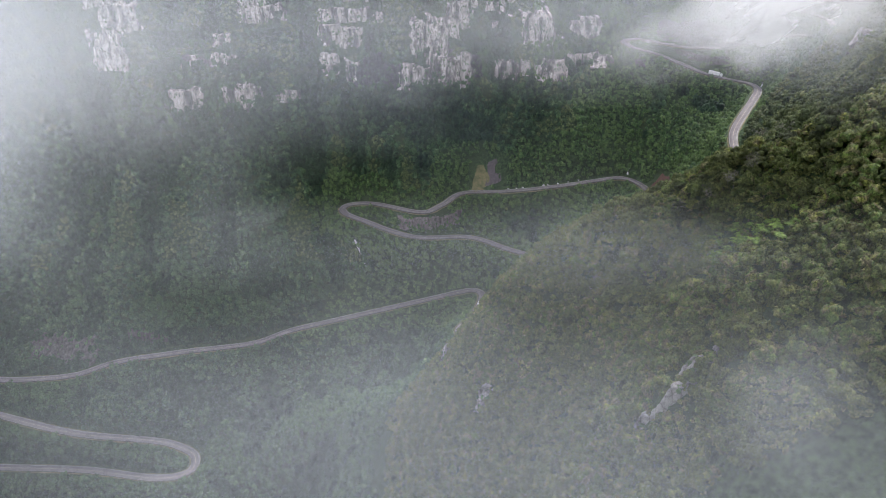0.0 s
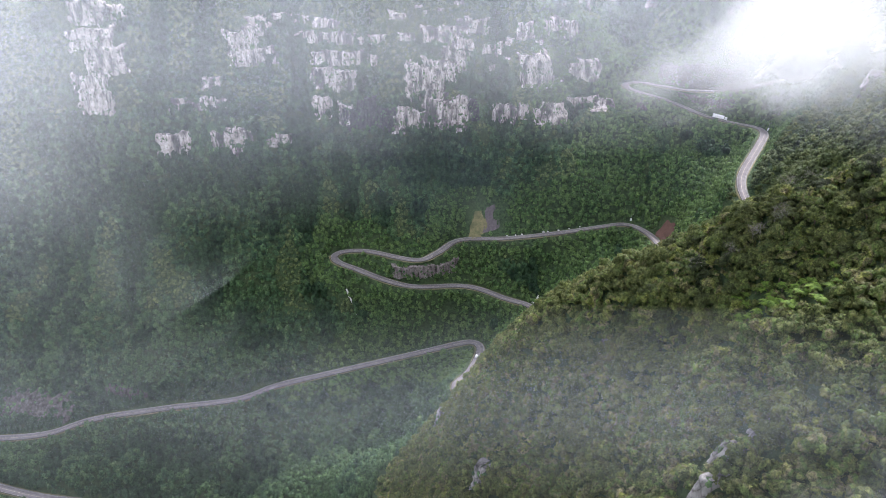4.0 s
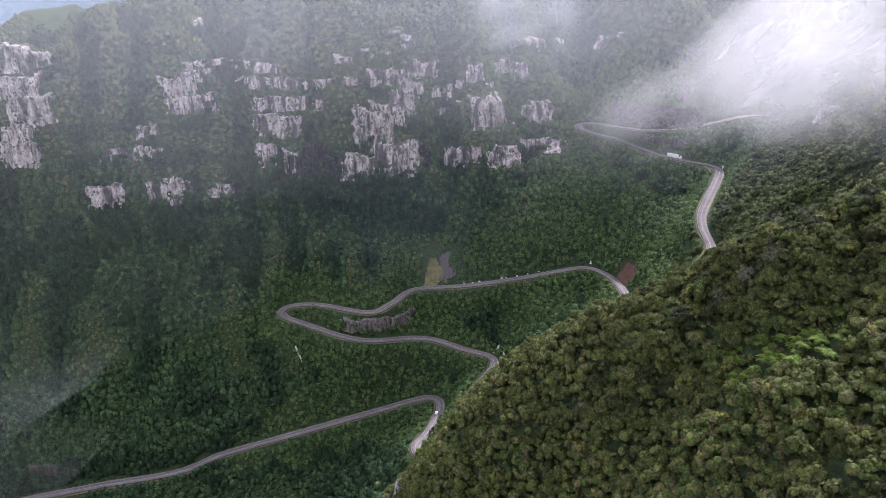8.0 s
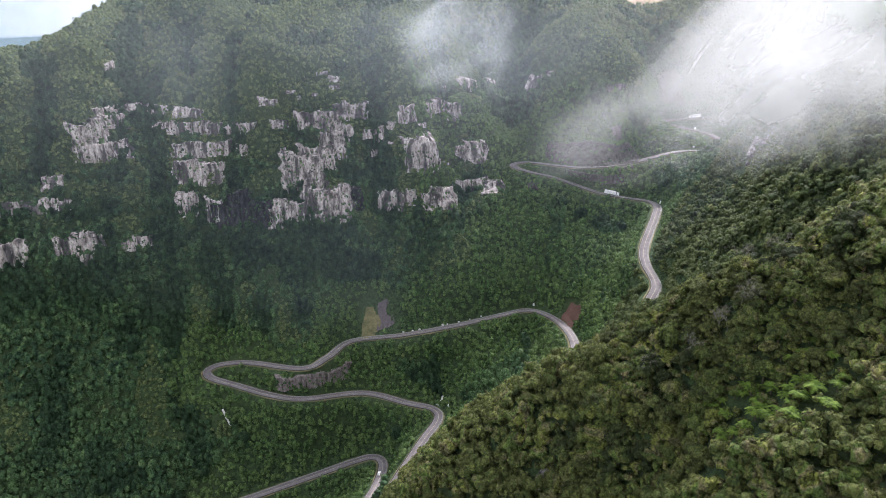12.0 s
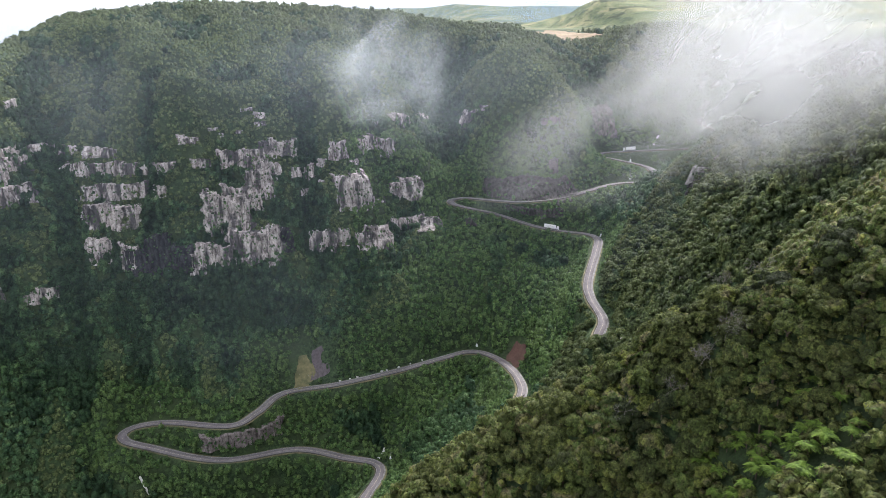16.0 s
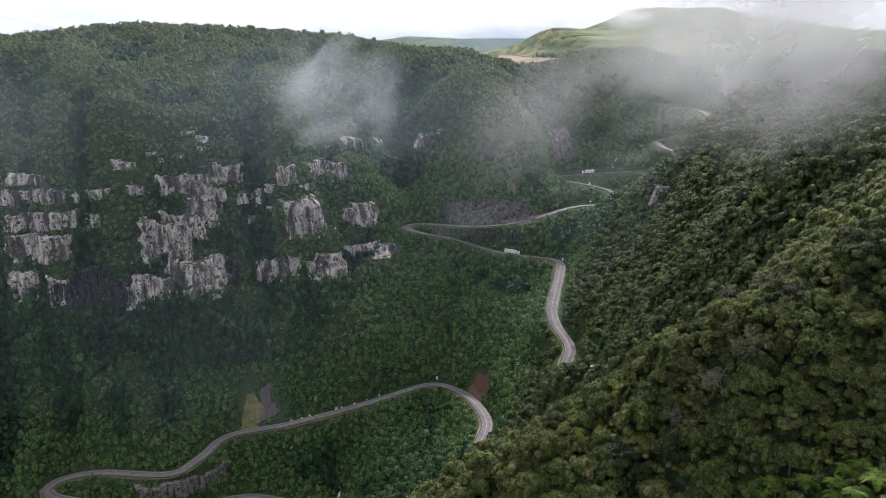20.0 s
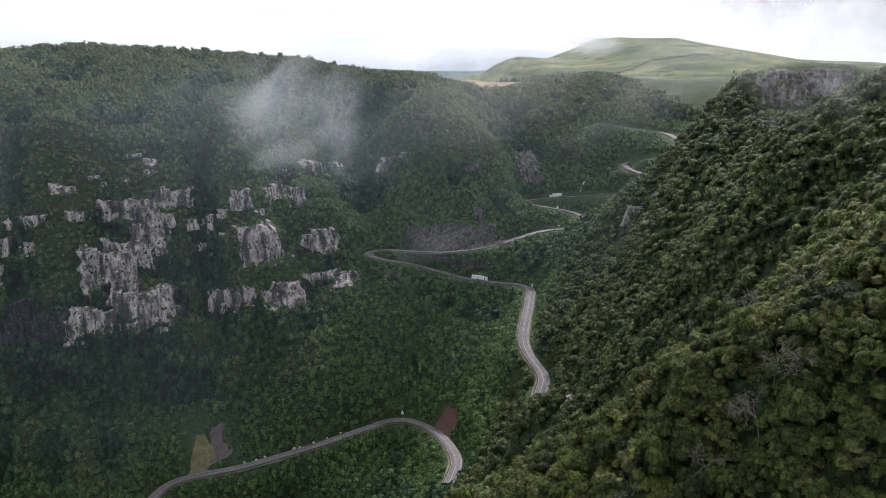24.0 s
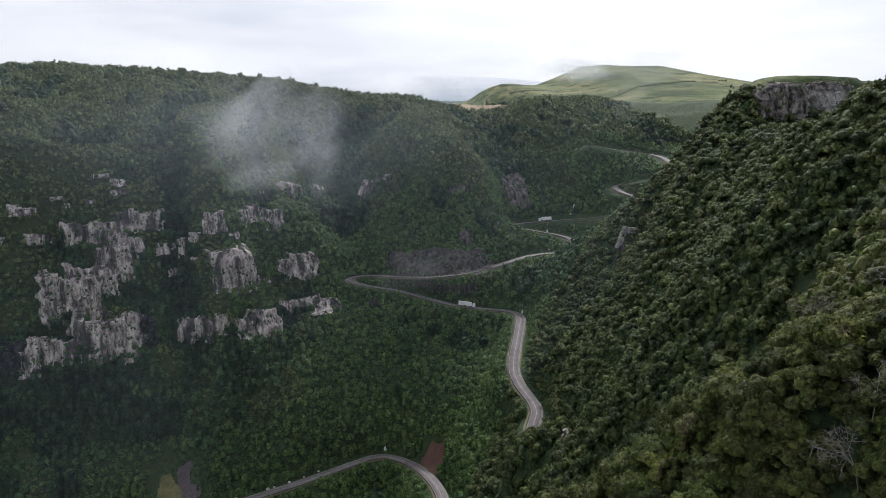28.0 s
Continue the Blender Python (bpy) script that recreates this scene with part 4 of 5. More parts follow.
def far_ok(x, y, z, s):
    return ~bluff_top(x, y, z) & ~unseen(x, y) & ~on_front(x, y) & ~on_back(x, y) & (off_road(x, y) > np.where(x > 330, 12.0, 7.0)) & clear_of_rock(x, y, z) & ~open_patch(x, y)


FAR_T = [clump_template(10 + k, 9, 0.34) for k in range(14)]
BACK_T = [crown_template(70 + k, 5, 34, 0.16, 0.62, 1.05, 4) for k in range(8)]
SIDE_T = [crown_template(90 + k, 14, 130, 0.10, 0.62, 0.66, 4, 0.6) for k in range(8)]
MID_T = [crown_template(30 + k, 10, 76, 0.14, 0.62, 0.88, 4, 0.6) for k in range(8)]
UNDER_T = [crown_template(110 + k, 4, 44, 0.17, 0.62, 1.1, 4, 0.3) for k in range(6)]
NEAR_T = [crown_template(50 + k, 34, 1500, 0.056, 0.62, 0.55 + 0.03 * (k % 4), 5, 0.85) for k in range(10)]

for region, gap, k in (((-450, 430, 330, 760), 3.5, 1), ((430, 560, 330, 760), 4.2, 15), ((-300, 560, 760, 985), 3.9, 17)):
    pts, _ = scatter(region, gap, k, far_ok)
    scrub = scrub_land(pts[:, 0], pts[:, 1])
    if scrub.any():
        forest("shrub", pts[scrub], FAR_T, (1.6, 3.5), k + 30, LEAF_SCRUB, "bright green scrub and young trees beside the road", stem=(0.1, 0.6), tall=0.9)
    pts = pts[~scrub]
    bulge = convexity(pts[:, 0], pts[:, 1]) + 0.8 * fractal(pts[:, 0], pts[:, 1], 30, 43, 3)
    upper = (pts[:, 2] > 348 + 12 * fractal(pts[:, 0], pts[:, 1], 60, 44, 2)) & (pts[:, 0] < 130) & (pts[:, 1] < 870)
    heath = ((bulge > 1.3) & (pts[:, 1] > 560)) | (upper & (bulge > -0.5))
    # hollow ground: taller trees, gully shade put into their darker leaves
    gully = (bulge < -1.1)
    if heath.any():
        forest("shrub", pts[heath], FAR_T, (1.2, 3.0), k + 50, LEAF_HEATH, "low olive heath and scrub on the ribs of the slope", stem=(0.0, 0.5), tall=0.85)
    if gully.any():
        forest("forest", pts[gully], FAR_T, (2.2, 5.2), k + 60, LEAF_GULLY_SHADE, "tall forest in the gullies of the slope, leaf colour darkened as shade", stem=(0.2, 1.0), tall=1.05)
    pts = pts[~heath & ~gully]
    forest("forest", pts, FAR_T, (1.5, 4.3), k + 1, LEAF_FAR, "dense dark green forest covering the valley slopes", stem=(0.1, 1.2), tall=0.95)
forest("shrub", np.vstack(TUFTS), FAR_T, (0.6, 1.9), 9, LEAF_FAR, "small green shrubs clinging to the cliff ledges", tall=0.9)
for region, k in (((-450, -40, 120, 330), 71), ((-200, 260, -120, 124), 72)):
    pts, _ = scatter(region, 7.5, k, lambda x, y, z, s: ~on_front(x, y))
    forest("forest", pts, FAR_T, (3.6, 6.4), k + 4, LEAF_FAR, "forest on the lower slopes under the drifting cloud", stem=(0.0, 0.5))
pts, _ = scatter((-200, 130, 985, 1110), 7.0, 12, far_ok)
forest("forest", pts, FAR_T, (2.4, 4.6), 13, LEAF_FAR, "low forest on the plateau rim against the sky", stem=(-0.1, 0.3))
pts, _ = scatter((130, 425, 205, 600), 4.6, 3, lambda x, y, z, s: on_back(x, y) & ~((x < 150) & (y > 290)) & ~((x > 275) & (y < 362)) & ~((x > 350) & (y < 470)) & ~bluff_top(x, y, z) & (off_road(x, y) > 8.0) & clear_of_rock(x, y, z))
low, _ = scatter((135, 300, 205, 400), 3.7, 25, lambda x, y, z, s: on_back(x, y) & ~((x < 150) & (y > 290)) & ~((x > 275) & (y < 362)) & clear_of_rock(x, y, z))
forest("shrub", low, FAR_T, (1.3, 2.6), 26, LEAF_BACK, "dark green undergrowth on the rear spur", sink=-0.2)
close = (pts[:, 1] < 395) & (pts[:, 0] < 300)
forest("forest", pts[close], SIDE_T, (2.4, 6.0), 24, LEAF_BACK, "dense olive green cloud forest on the side of the rear spur", stem=(0.0, 0.6))
forest("forest", pts[~close], BACK_T, (2.4, 5.0), 4, LEAF_BACK, "dark green cloud forest on the steep rear spur", stem=(0.0, 0.6))
pts, _ = scatter((-10, 180, 140, 300), 3.6, 15, lambda x, y, z, s: on_front(x, y) & clear_of_rock(x, y, z))
forest("shrub", pts, UNDER_T, (1.3, 2.9), 16, LEAF_WOOD, "low olive green understorey between the ridge trees", sink=-0.2)
pts, _ = scatter((-30, 190, 130, 335), 4.0, 5, lambda x, y, z, s: on_front(x, y) & clear_of_rock(x, y, z) & ~fern_gully(x, y) & ((x < 55) | (y < 288)))
near_rank = np.argsort(np.hypot((pts[:, 0] - 102) / 1.15, (pts[:, 1] - 232) / 1.0))
forest("forest", pts[near_rank[299:]], MID_T, (2.5, 5.0), 6, LEAF_WOOD, "olive green cloud forest on the near spur")


rng = np.random.default_rng(41)
hx = np.arange(430, 1150, 5.0) + rng.uniform(-2, 2, 144)
hy = 1120 + 0.16 * hx + 14 * fractal(hx, hx * 0, 180, 45, 2)
gap = lattice(hx / 60, hx * 0 + 0.5, 55) > -0.35
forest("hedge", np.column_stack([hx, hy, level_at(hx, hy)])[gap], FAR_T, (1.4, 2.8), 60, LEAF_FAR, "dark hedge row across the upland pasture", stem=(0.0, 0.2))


def tree_mesh(name, verts, faces, material):
    ob = mesh_object(name, verts, faces, material, smooth=name == "crown")
    me = ob.data
    bpy.data.objects.remove(ob)
    return me


def trunk_mesh(seed):
    """A leaning, tapered trunk with three limbs, for a crown of radius one."""
    r = np.random.default_rng(seed)
    bars = [((0, 0, -1.3), (0.05, 0.03, -0.1), 0.06, 0.045)]
    for k in range(3):
        a = k * 2.1 + r.uniform(0, 1)
        bars.append(((0.05, 0.03, -0.12), (0.5 * math.cos(a), 0.5 * math.sin(a), 0.35), 0.035, 0.012))
    v, f = [], []
    for p, q, ra, rb in bars:
        p, q = np.array(p), np.array(q)
        d = unit(q - p)
        a = unit(np.cross(d, (0.3, 0.9, 0.1)))
        b = np.cross(d, a)
        base = len(v)
        for k in range(6):
            c, s = math.cos(k * 1.0472), math.sin(k * 1.0472)
            v.append(p + (a * c + b * s) * ra)
            v.append(q + (a * c + b * s) * rb)
        for k in range(6):
            m = (k + 1) % 6
            f.append((base + 2 * k, base + 2 * m, base + 2 * m + 1, base + 2 * k + 1))
    return tree_mesh("trunk", np.array(v), np.array(f), BARK)


CROWN_MESHES = [tree_mesh("crown", v, f, LEAF_NEAR) for v, f in NEAR_T]
TRUNK_MESHES = [trunk_mesh(k) for k in range(4)]
rng = np.random.default_rng(8)
for k, i in enumerate(near_rank[:299]):
    x, y, z = pts[i]
    rad = 2.5 + 2.9 * rng.beta(1.6, 2.6)
    tree = new("tree", None)
    tree.location, tree.rotation_euler = (x, y, z + 0.62 * rad), (0, 0, rng.uniform(0, 6.28))
    tree.scale = (rad, rad, rad * rng.uniform(0.85, 1.3))
    tagged(tree, "broad-crowned olive green cloud forest tree on the ridge", "tree", "trees on the near spur")
    crown = new("crown", CROWN_MESHES[int(rng.integers(0, len(CROWN_MESHES)))])
    crown.parent = tree
    trunk = new("trunk", TRUNK_MESHES[k % 4])
    trunk.parent = tree


# ---- drifting cloud ----
def cloud_material(name, density, low, high, scale, rim, tint=(0.93, 0.93, 0.93), torn=None):
    """White vapour: thin where its noise is low and towards the bank's rim."""
    m = bpy.data.materials.new(name)
    m.use_nodes = True
    n, l = m.node_tree.nodes, m.node_tree.links
    n.clear()
    out, mix, clear = n.new("ShaderNodeOutputMaterial"), n.new("ShaderNodeMixShader"), n.new("ShaderNodeBsdfTransparent")
    diff, trans, body = n.new("ShaderNodeBsdfDiffuse"), n.new("ShaderNodeBsdfTranslucent"), n.new("ShaderNodeMixShader")
    diff.inputs[0].default_value = trans.inputs[0].default_value = (*tint, 1)
    body.inputs[0].default_value = 0.5
    l.new(diff.outputs[0], body.inputs[1])
    l.new(trans.outputs[0], body.inputs[2])
    co = n.new("ShaderNodeTexCoord")
    geo = n.new("ShaderNodeNewGeometry")
    place = geo.outputs["Position"]
    if torn:
        # fibres drawn out along the wind, up the slope
        wind = n.new("ShaderNodeMapping")
        wind.vector_type = "TEXTURE"
        wind.inputs["Rotation"].default_value, wind.inputs["Scale"].default_value = (0.0, -0.7, 0.25), torn
        l.new(place, wind.inputs[0])
        place = wind.outputs[0]
    f = noise_node(n, l, place, scale, 6.0 if torn else 5.0, 0.56 if torn else 0.52)
    if torn:
        f.node.inputs["Distortion"].default_value = 0.7
    ln = n.new("ShaderNodeVectorMath")
    ln.operation = "LENGTH"
    l.new(co.outputs["Object"], ln.inputs[0])
    fall = n.new("ShaderNodeMapRange")
    fall.inputs["From Min"].default_value, fall.inputs["From Max"].default_value = 0.15, 1.0
    fall.inputs["To Min"].default_value, fall.inputs["To Max"].default_value = 0.0, rim
    l.new(ln.outputs["Value"], fall.inputs["Value"])
    sub = n.new("ShaderNodeMath")
    sub.operation = "SUBTRACT"
    l.new(f, sub.inputs[0])
    l.new(fall.outputs[0], sub.inputs[1])
    rng_node = n.new("ShaderNodeMapRange")
    rng_node.interpolation_type = "SMOOTHSTEP"
    rng_node.inputs["From Min"].default_value, rng_node.inputs["From Max"].default_value = low, high
    rng_node.inputs["To Min"].default_value, rng_node.inputs["To Max"].default_value = 0.0, density
    l.new(sub.outputs[0], rng_node.inputs["Value"])
    l.new(rng_node.outputs[0], mix.inputs[0])
    l.new(clear.outputs[0], mix.inputs[1])
    l.new(body.outputs[0], mix.inputs[2])
    l.new(mix.outputs[0], out.inputs["Surface"])
    return m


def cloud_bank(centre, radii, layers, material, label, facing=(-0.25, -0.9, 0.3), lean=0.0):
    """A bank of vapour, built of thin layers one behind the other."""
    d = Vector(facing).normalized()
    a = d.cross(Vector((0, 0, 1))).normalized()
    b = a.cross(d)
    verts, faces = [], []
    for k in range(layers):
        off = ((k + 0.5) / layers * 2 - 1) * 0.8
        reach = math.sqrt(1 - off * off)
        base = len(verts)
        ring = 28
        verts.append(d * off)
        for j in range(ring):
            q = 2 * math.pi * j / ring
            verts.append(d * off + (a * math.cos(q) + b * math.sin(q)) * reach)
        faces += [(base, base + 1 + j, base + 1 + (j + 1) % ring) for j in range(ring)]
    ob = mesh_object("cloud", np.array(verts), np.array(faces), material)
    ob.location, ob.scale, ob.rotation_euler = centre, radii, (0, lean, 0)
    return tagged(ob, label, "cloud", kind="stuff")


scene.cycles.transparent_max_bounces = 64
CLOUD_THICK = cloud_material("cloud_vapour", 0.05, 0.24, 0.60, 0.015, 0.32)
CLOUD_EDGE = cloud_material("ragged_cloud_vapour", 0.42, 0.20, 0.58, 0.055, 0.52, (0.68, 0.68, 0.68), (1.9, 2.6, 1.0))
CLOUD_LOOSE = cloud_material("loose_cloud_vapour", 0.13, 0.24, 0.60, 0.030, 0.44, (0.84, 0.84, 0.84), (1.8, 2.4, 1.0))
LEFT_MIST = cloud_material("drifting_mist_vapour", 0.18, 0.14, 0.72, 0.018, 0.36, (0.84, 0.89, 0.94))
CLOUD_THIN = cloud_material("mist_vapour", 0.15, 0.27, 0.62, 0.026, 0.40, (0.86, 0.90, 0.94), (1.6, 2.2, 1.0))
WISP = cloud_material("wisp_vapour", 0.13, 0.24, 0.66, 0.04, 0.36, (0.86, 0.90, 0.94))
WISP_LOW = cloud_material("hairpin_wisp_vapour", 0.03, 0.28, 0.62, 0.05, 0.36, (0.86, 0.90, 0.94), (1.6, 2.0, 1.0))
MIST_NEAR = cloud_material("near_mist_vapour", 0.035, 0.14, 0.74, 0.04, 0.34, (0.84, 0.89, 0.94))
MIST_LOOSE = cloud_material("loose_mist_vapour", 0.055, 0.24, 0.72, 0.05, 0.36, (0.84, 0.89, 0.94))
# valley air's scattered light, painted as a faint blue tint on sheets
HAZE = cloud_material("valley_haze_vapour", 0.018, 0.10, 0.70, 0.006, 0.30, (0.64, 0.76, 0.96))
UPPER_HAZE = cloud_material("cloud_base_vapour", 0.055, 0.20, 0.70, 0.008, 0.34, (0.76, 0.85, 0.95))
# haze of the far air, painted as a dark blue sheet tint
DISTANCE = cloud_material("painted_far_haze", 0.4, 0.10, 0.60, 0.002, 0.28, (0.26, 0.37, 0.50))
HILL_MIST = cloud_material("hill_mist_vapour", 0.30, 0.12, 0.62, 0.014, 0.42, (0.90, 0.92, 0.94), (1.8, 1.5, 1.0))
cloud_bank((500, 800, 474), (250, 150, 36), 6, CLOUD_THICK, "bright white cloud bank drifting over the plateau edge")
cloud_bank((284, 472, 430), (98, 34, 32), 1, CLOUD_LOOSE, "loose torn cloud drifting off the rear spur", lean=-0.3)
cloud_bank((68, 226, 420), (27, 13, 16), 4, CLOUD_LOOSE, "loose torn wisp at the edge of the cloud", lean=-0.5)
cloud_bank((700, 1190, 486), (120, 30, 24), 4, HILL_MIST, "thin white mist along the top of the pasture hill")
cloud_bank((96, 213, 435), (70, 29, 33), 9, CLOUD_EDGE, "ragged white cloud drifting over the near spur", lean=-0.46)
cloud_bank((216, 672, 290), (42, 16, 28), 4, WISP_LOW, "small wisp of cloud at the upper hairpin")
cloud_bank((400, 470, 412), (40, 14, 14), 3, WISP, "thin mist curling round the rock bluff")
cloud_bank((126, 735, 394), (110, 45, 84), 6, CLOUD_THIN, "thin grey veil of mist hanging before the cliff top")
cloud_bank((-98, 118, 450), (92, 44, 66), 5, LEFT_MIST, "grey mist bank beside the valley mouth")
cloud_bank((60, 84, 394), (40, 28, 30), 4, MIST_LOOSE, "loose wisp of mist above the near spur")
CLOUD_BASE = cloud_material("cloud_base_veil", 0.10, 0.10, 0.70, 0.022, 0.42, (0.88, 0.91, 0.95))
cloud_bank((10, 97, 456), (95, 11, 13), 3, CLOUD_BASE, "grey veil hanging from the cloud base", (0.0, -1.0, 0.0))
cloud_bank((-50, 80, 453), (46, 10, 16), 3, CLOUD_BASE, "grey veil drifting along the valley side", (0.0, -1.0, 0.0))
cloud_bank((75, 150, 446), (76, 12, 30), 2, CLOUD_BASE, "torn veil of cloud above the near spur", (0.0, -1.0, 0.0))
cloud_bank((-8, 47, 438), (62, 9, 17), 2, MIST_NEAR, "soft mist rising out of the valley", (0.0, -1.0, 0.25))
cloud_bank((0, 17, 464), (34, 18, 6), 4, MIST_NEAR, "thin veil of mist under the cloud base", (0.0, 0.35, 0.94))
CLOUD_SIDE = cloud_material("valley_mouth_veil", 0.05, 0.06, 0.66, 0.02, 0.42, (0.80, 0.86, 0.93))
# mist tint lowered: the cloud's shade on it is painted into the colour
NEAR_VEIL = cloud_material("shade_tinted_veil", 0.075, -0.1, 0.70, 0.05, 0.60, (0.66, 0.71, 0.78))
cloud_bank((-48, 63, 452), (46, 5, 42), 3, CLOUD_SIDE, "blue-grey veil of mist at the valley mouth", (0.0, -1.0, 0.0))
cloud_bank((-13, 64, 461), (17, 4, 15), 2, NEAR_VEIL, "thin blue-grey veil of mist beside the valley", (0.0, -1.0, 0.0))
cloud_bank((14, 67, 470), (30, 4, 15), 3, NEAR_VEIL, "thin blue-grey veil of mist under the cloud base", (0.0, -1.0, 0.0))
cloud_bank((8, 57, 444), (60, 2, 6.5), 1, NEAR_VEIL, "thin grey mist lying above the valley", (0.0, -1.0, 0.0))
cloud_bank((-9, 78, 455), (14, 4, 11), 1, NEAR_VEIL, "thin blue-grey veil of mist low over the valley", (0.0, -1.0, 0.0))
cloud_bank((4, 13.5, 463), (24, 2, 11.5), 6, NEAR_VEIL, "thin grey mist rising past the cloud base", (0.0, -1.0, 0.0))
cloud_bank((1100, 2600, 460), (900, 150, 110), 3, DISTANCE, "blue-grey tinted sheets painting haze before the far table mountain")
cloud_bank((110, 610, 372), (500, 170, 200), 4, HAZE, "faint grey haze filling the valley")
cloud_bank((60, 700, 395), (440, 90, 100), 3, UPPER_HAZE, "pale haze along the cliff tops")
cloud_bank((-900, 1700, 250), (1000, 400, 330), 4, DISTANCE, "blue-grey tinted sheets painting haze over the far lowland")


# ---- small things ----
def part(name, bm, material, parent, label=""):
    me = bpy.data.meshes.new(name)
    bm.to_mesh(me)
    bm.free()
    me.materials.append(material)
    ob = new(name, me)
    ob.parent = parent
    return tagged(ob, label)


def empty(name, place, turn=0.0):
    ob = new(name, None)
    ob.location, ob.rotation_euler = place, (0, 0, turn)
    return ob


def box(size, at, bevel=0.0, taper=1.0):
    """A box with its edges taken off; taper narrows its top."""
    bm = bmesh.new()
    bmesh.ops.create_cube(bm, size=1.0)
    for v in bm.verts:
        k = taper if v.co.z > 0 else 1.0
        v.co = Vector((v.co.x * size[0] * k, v.co.y * size[1] * k, v.co.z * size[2])) + Vector(at)
    if bevel:
        bmesh.ops.bevel(bm, geom=bm.edges[:], offset=bevel, segments=2, affect="EDGES")
    return bm


def rod(p, q, ra, rb, sides=8):
    bm = bmesh.new()
    p, q = Vector(p), Vector(q)
    m = Matrix.Translation((p + q) / 2) @ (q - p).to_track_quat("Z", "Y").to_matrix().to_4x4()
    bmesh.ops.create_cone(bm, cap_ends=True, segments=sides, radius1=ra, radius2=rb, depth=(q - p).length, matrix=m)
    return bm


def ground_z(x, y):
    return float(level_at(x, y))


def road_pose(x, y):
    """Place and heading on the road nearest to a plan point."""
    i = int(np.argmin((CENTRE[:, 0] - x) ** 2 + (CENTRE[:, 1] - y) ** 2))
    i = min(max(i, 2), len(CENTRE) - 3)
    d = CENTRE[i + 2] - CENTRE[i - 2]
    return CENTRE[i], math.atan2(d[1], d[0]), math.asin(d[2] / np.linalg.norm(d))


def wheel(parent, x, y, r):
    t = part("wheel", rod((x, y - 0.15, r), (x, y + 0.15, r), r, r, 14), RUBBER, parent, "black tyre with steel rim")
    part("rim", rod((x, y - 0.17, r), (x, y + 0.17, r), r * 0.5, r * 0.5, 10), STEEL, t)


def lorry(x, y, side, length, label, downhill=True):
    c, yaw, pitch = road_pose(x, y)
    ob = empty("lorry", (c[0] - math.sin(yaw) * side, c[1] + math.cos(yaw) * side, c[2] + 0.13), yaw + (math.pi if downhill else 0))
    ob.rotation_euler[1] = pitch if downhill else -pitch
    part("trailer", box((length - 3.2, 2.5, 2.75), (-1.6, 0, 2.5), 0.06), WHITE, ob, "plain white box body")
    part("chassis", box((length - 1.0, 1.0, 0.3), (-0.3, 0, 0.95), 0.03), RUBBER, ob)
    cab = part("cab", box((2.2, 2.4, 2.5), (length / 2 - 1.5, 0, 1.95), 0.18, 0.92), WHITE, ob, "white rounded cab")
    part("windscreen", box((0.08, 2.0, 0.85), (length / 2 - 0.44, 0, 2.4), 0.02), DARKGLASS, cab)
    for s in (-1, 1):
        part("mirror", box((0.12, 0.2, 0.5), (length / 2 - 0.6, 1.35 * s, 2.3), 0.03), RUBBER, cab)
        part("headlight", box((0.06, 0.4, 0.2), (length / 2 - 0.38, 0.85 * s, 1.1), 0.02), STEEL, cab)
        for wx in (length / 2 - 1.7, length / 2 - 4.2, -length / 2 + 1.2, -length / 2 + 2.5):
            wheel(ob, wx, 1.05 * s, 0.5)
    return tagged(ob, label, "lorry", "lorries on the pass road")


def van(x, y, side, label):
    c, yaw, pitch = road_pose(x, y)
    ob = empty("van", (c[0] - math.sin(yaw) * side, c[1] + math.cos(yaw) * side, c[2] + 0.13), yaw + math.pi)
    ob.rotation_euler[1] = pitch
    part("body", box((4.6, 1.85, 0.95), (0, 0, 0.85), 0.16), WHITE, ob, "white bodywork")
    top = part("roof", box((3.2, 1.7, 0.85), (-0.4, 0, 1.65), 0.2, 0.85), WHITE, ob)
    part("windscreen", box((0.08, 1.4, 0.5), (1.1, 0, 1.65), 0.02), DARKGLASS, top)
    for s in (-1, 1):
        for wx in (1.4, -1.4):
            wheel(ob, wx, 0.8 * s, 0.34)
    return tagged(ob, label, "van", "small vehicles on the pass road")


lorry(259, 658, -1.5, 13.5, "white box lorry going down the concrete road")
lorry(381, 748, 1.4, 12.5, "white box lorry on the upper bend of the road")
van(353, 752, 1.4, "small white delivery van rounding the upper hairpin")
van(34, 524, -1.4, "small white car on the lower bend of the road")


def lamp_post(x, y, tall, label):
    z = ground_z(x, y) - 0.2
    ob = empty("lamp_post", (x, y, z))
    part("base", box((1.7, 1.7, 2.6), (0, 0, 1.3), 0.1, 0.45), WHITE, ob, "white painted concrete base")
    pole = part("pole", rod((0, 0, 1.5), (0, 0, tall), 0.16, 0.09), KERB, ob)
    part("arm", rod((0, 0, tall - 0.3), (1.3, 0, tall), 0.05, 0.04, 6), STEEL, pole)
    part("lamp_head", box((0.8, 0.3, 0.14), (1.6, 0, tall), 0.04), STEEL, ob)
    return tagged(ob, label, "lamp post", "posts beside the road")


for x, y, tall in ((177, 612, 6.0), (376, 735, 9.0), (357, 700, 9.0), (298, 640, 7.0), (93, 560, 6.0)):
    lamp_post(x, y, tall, "slim lamp post on a white concrete base by the road")


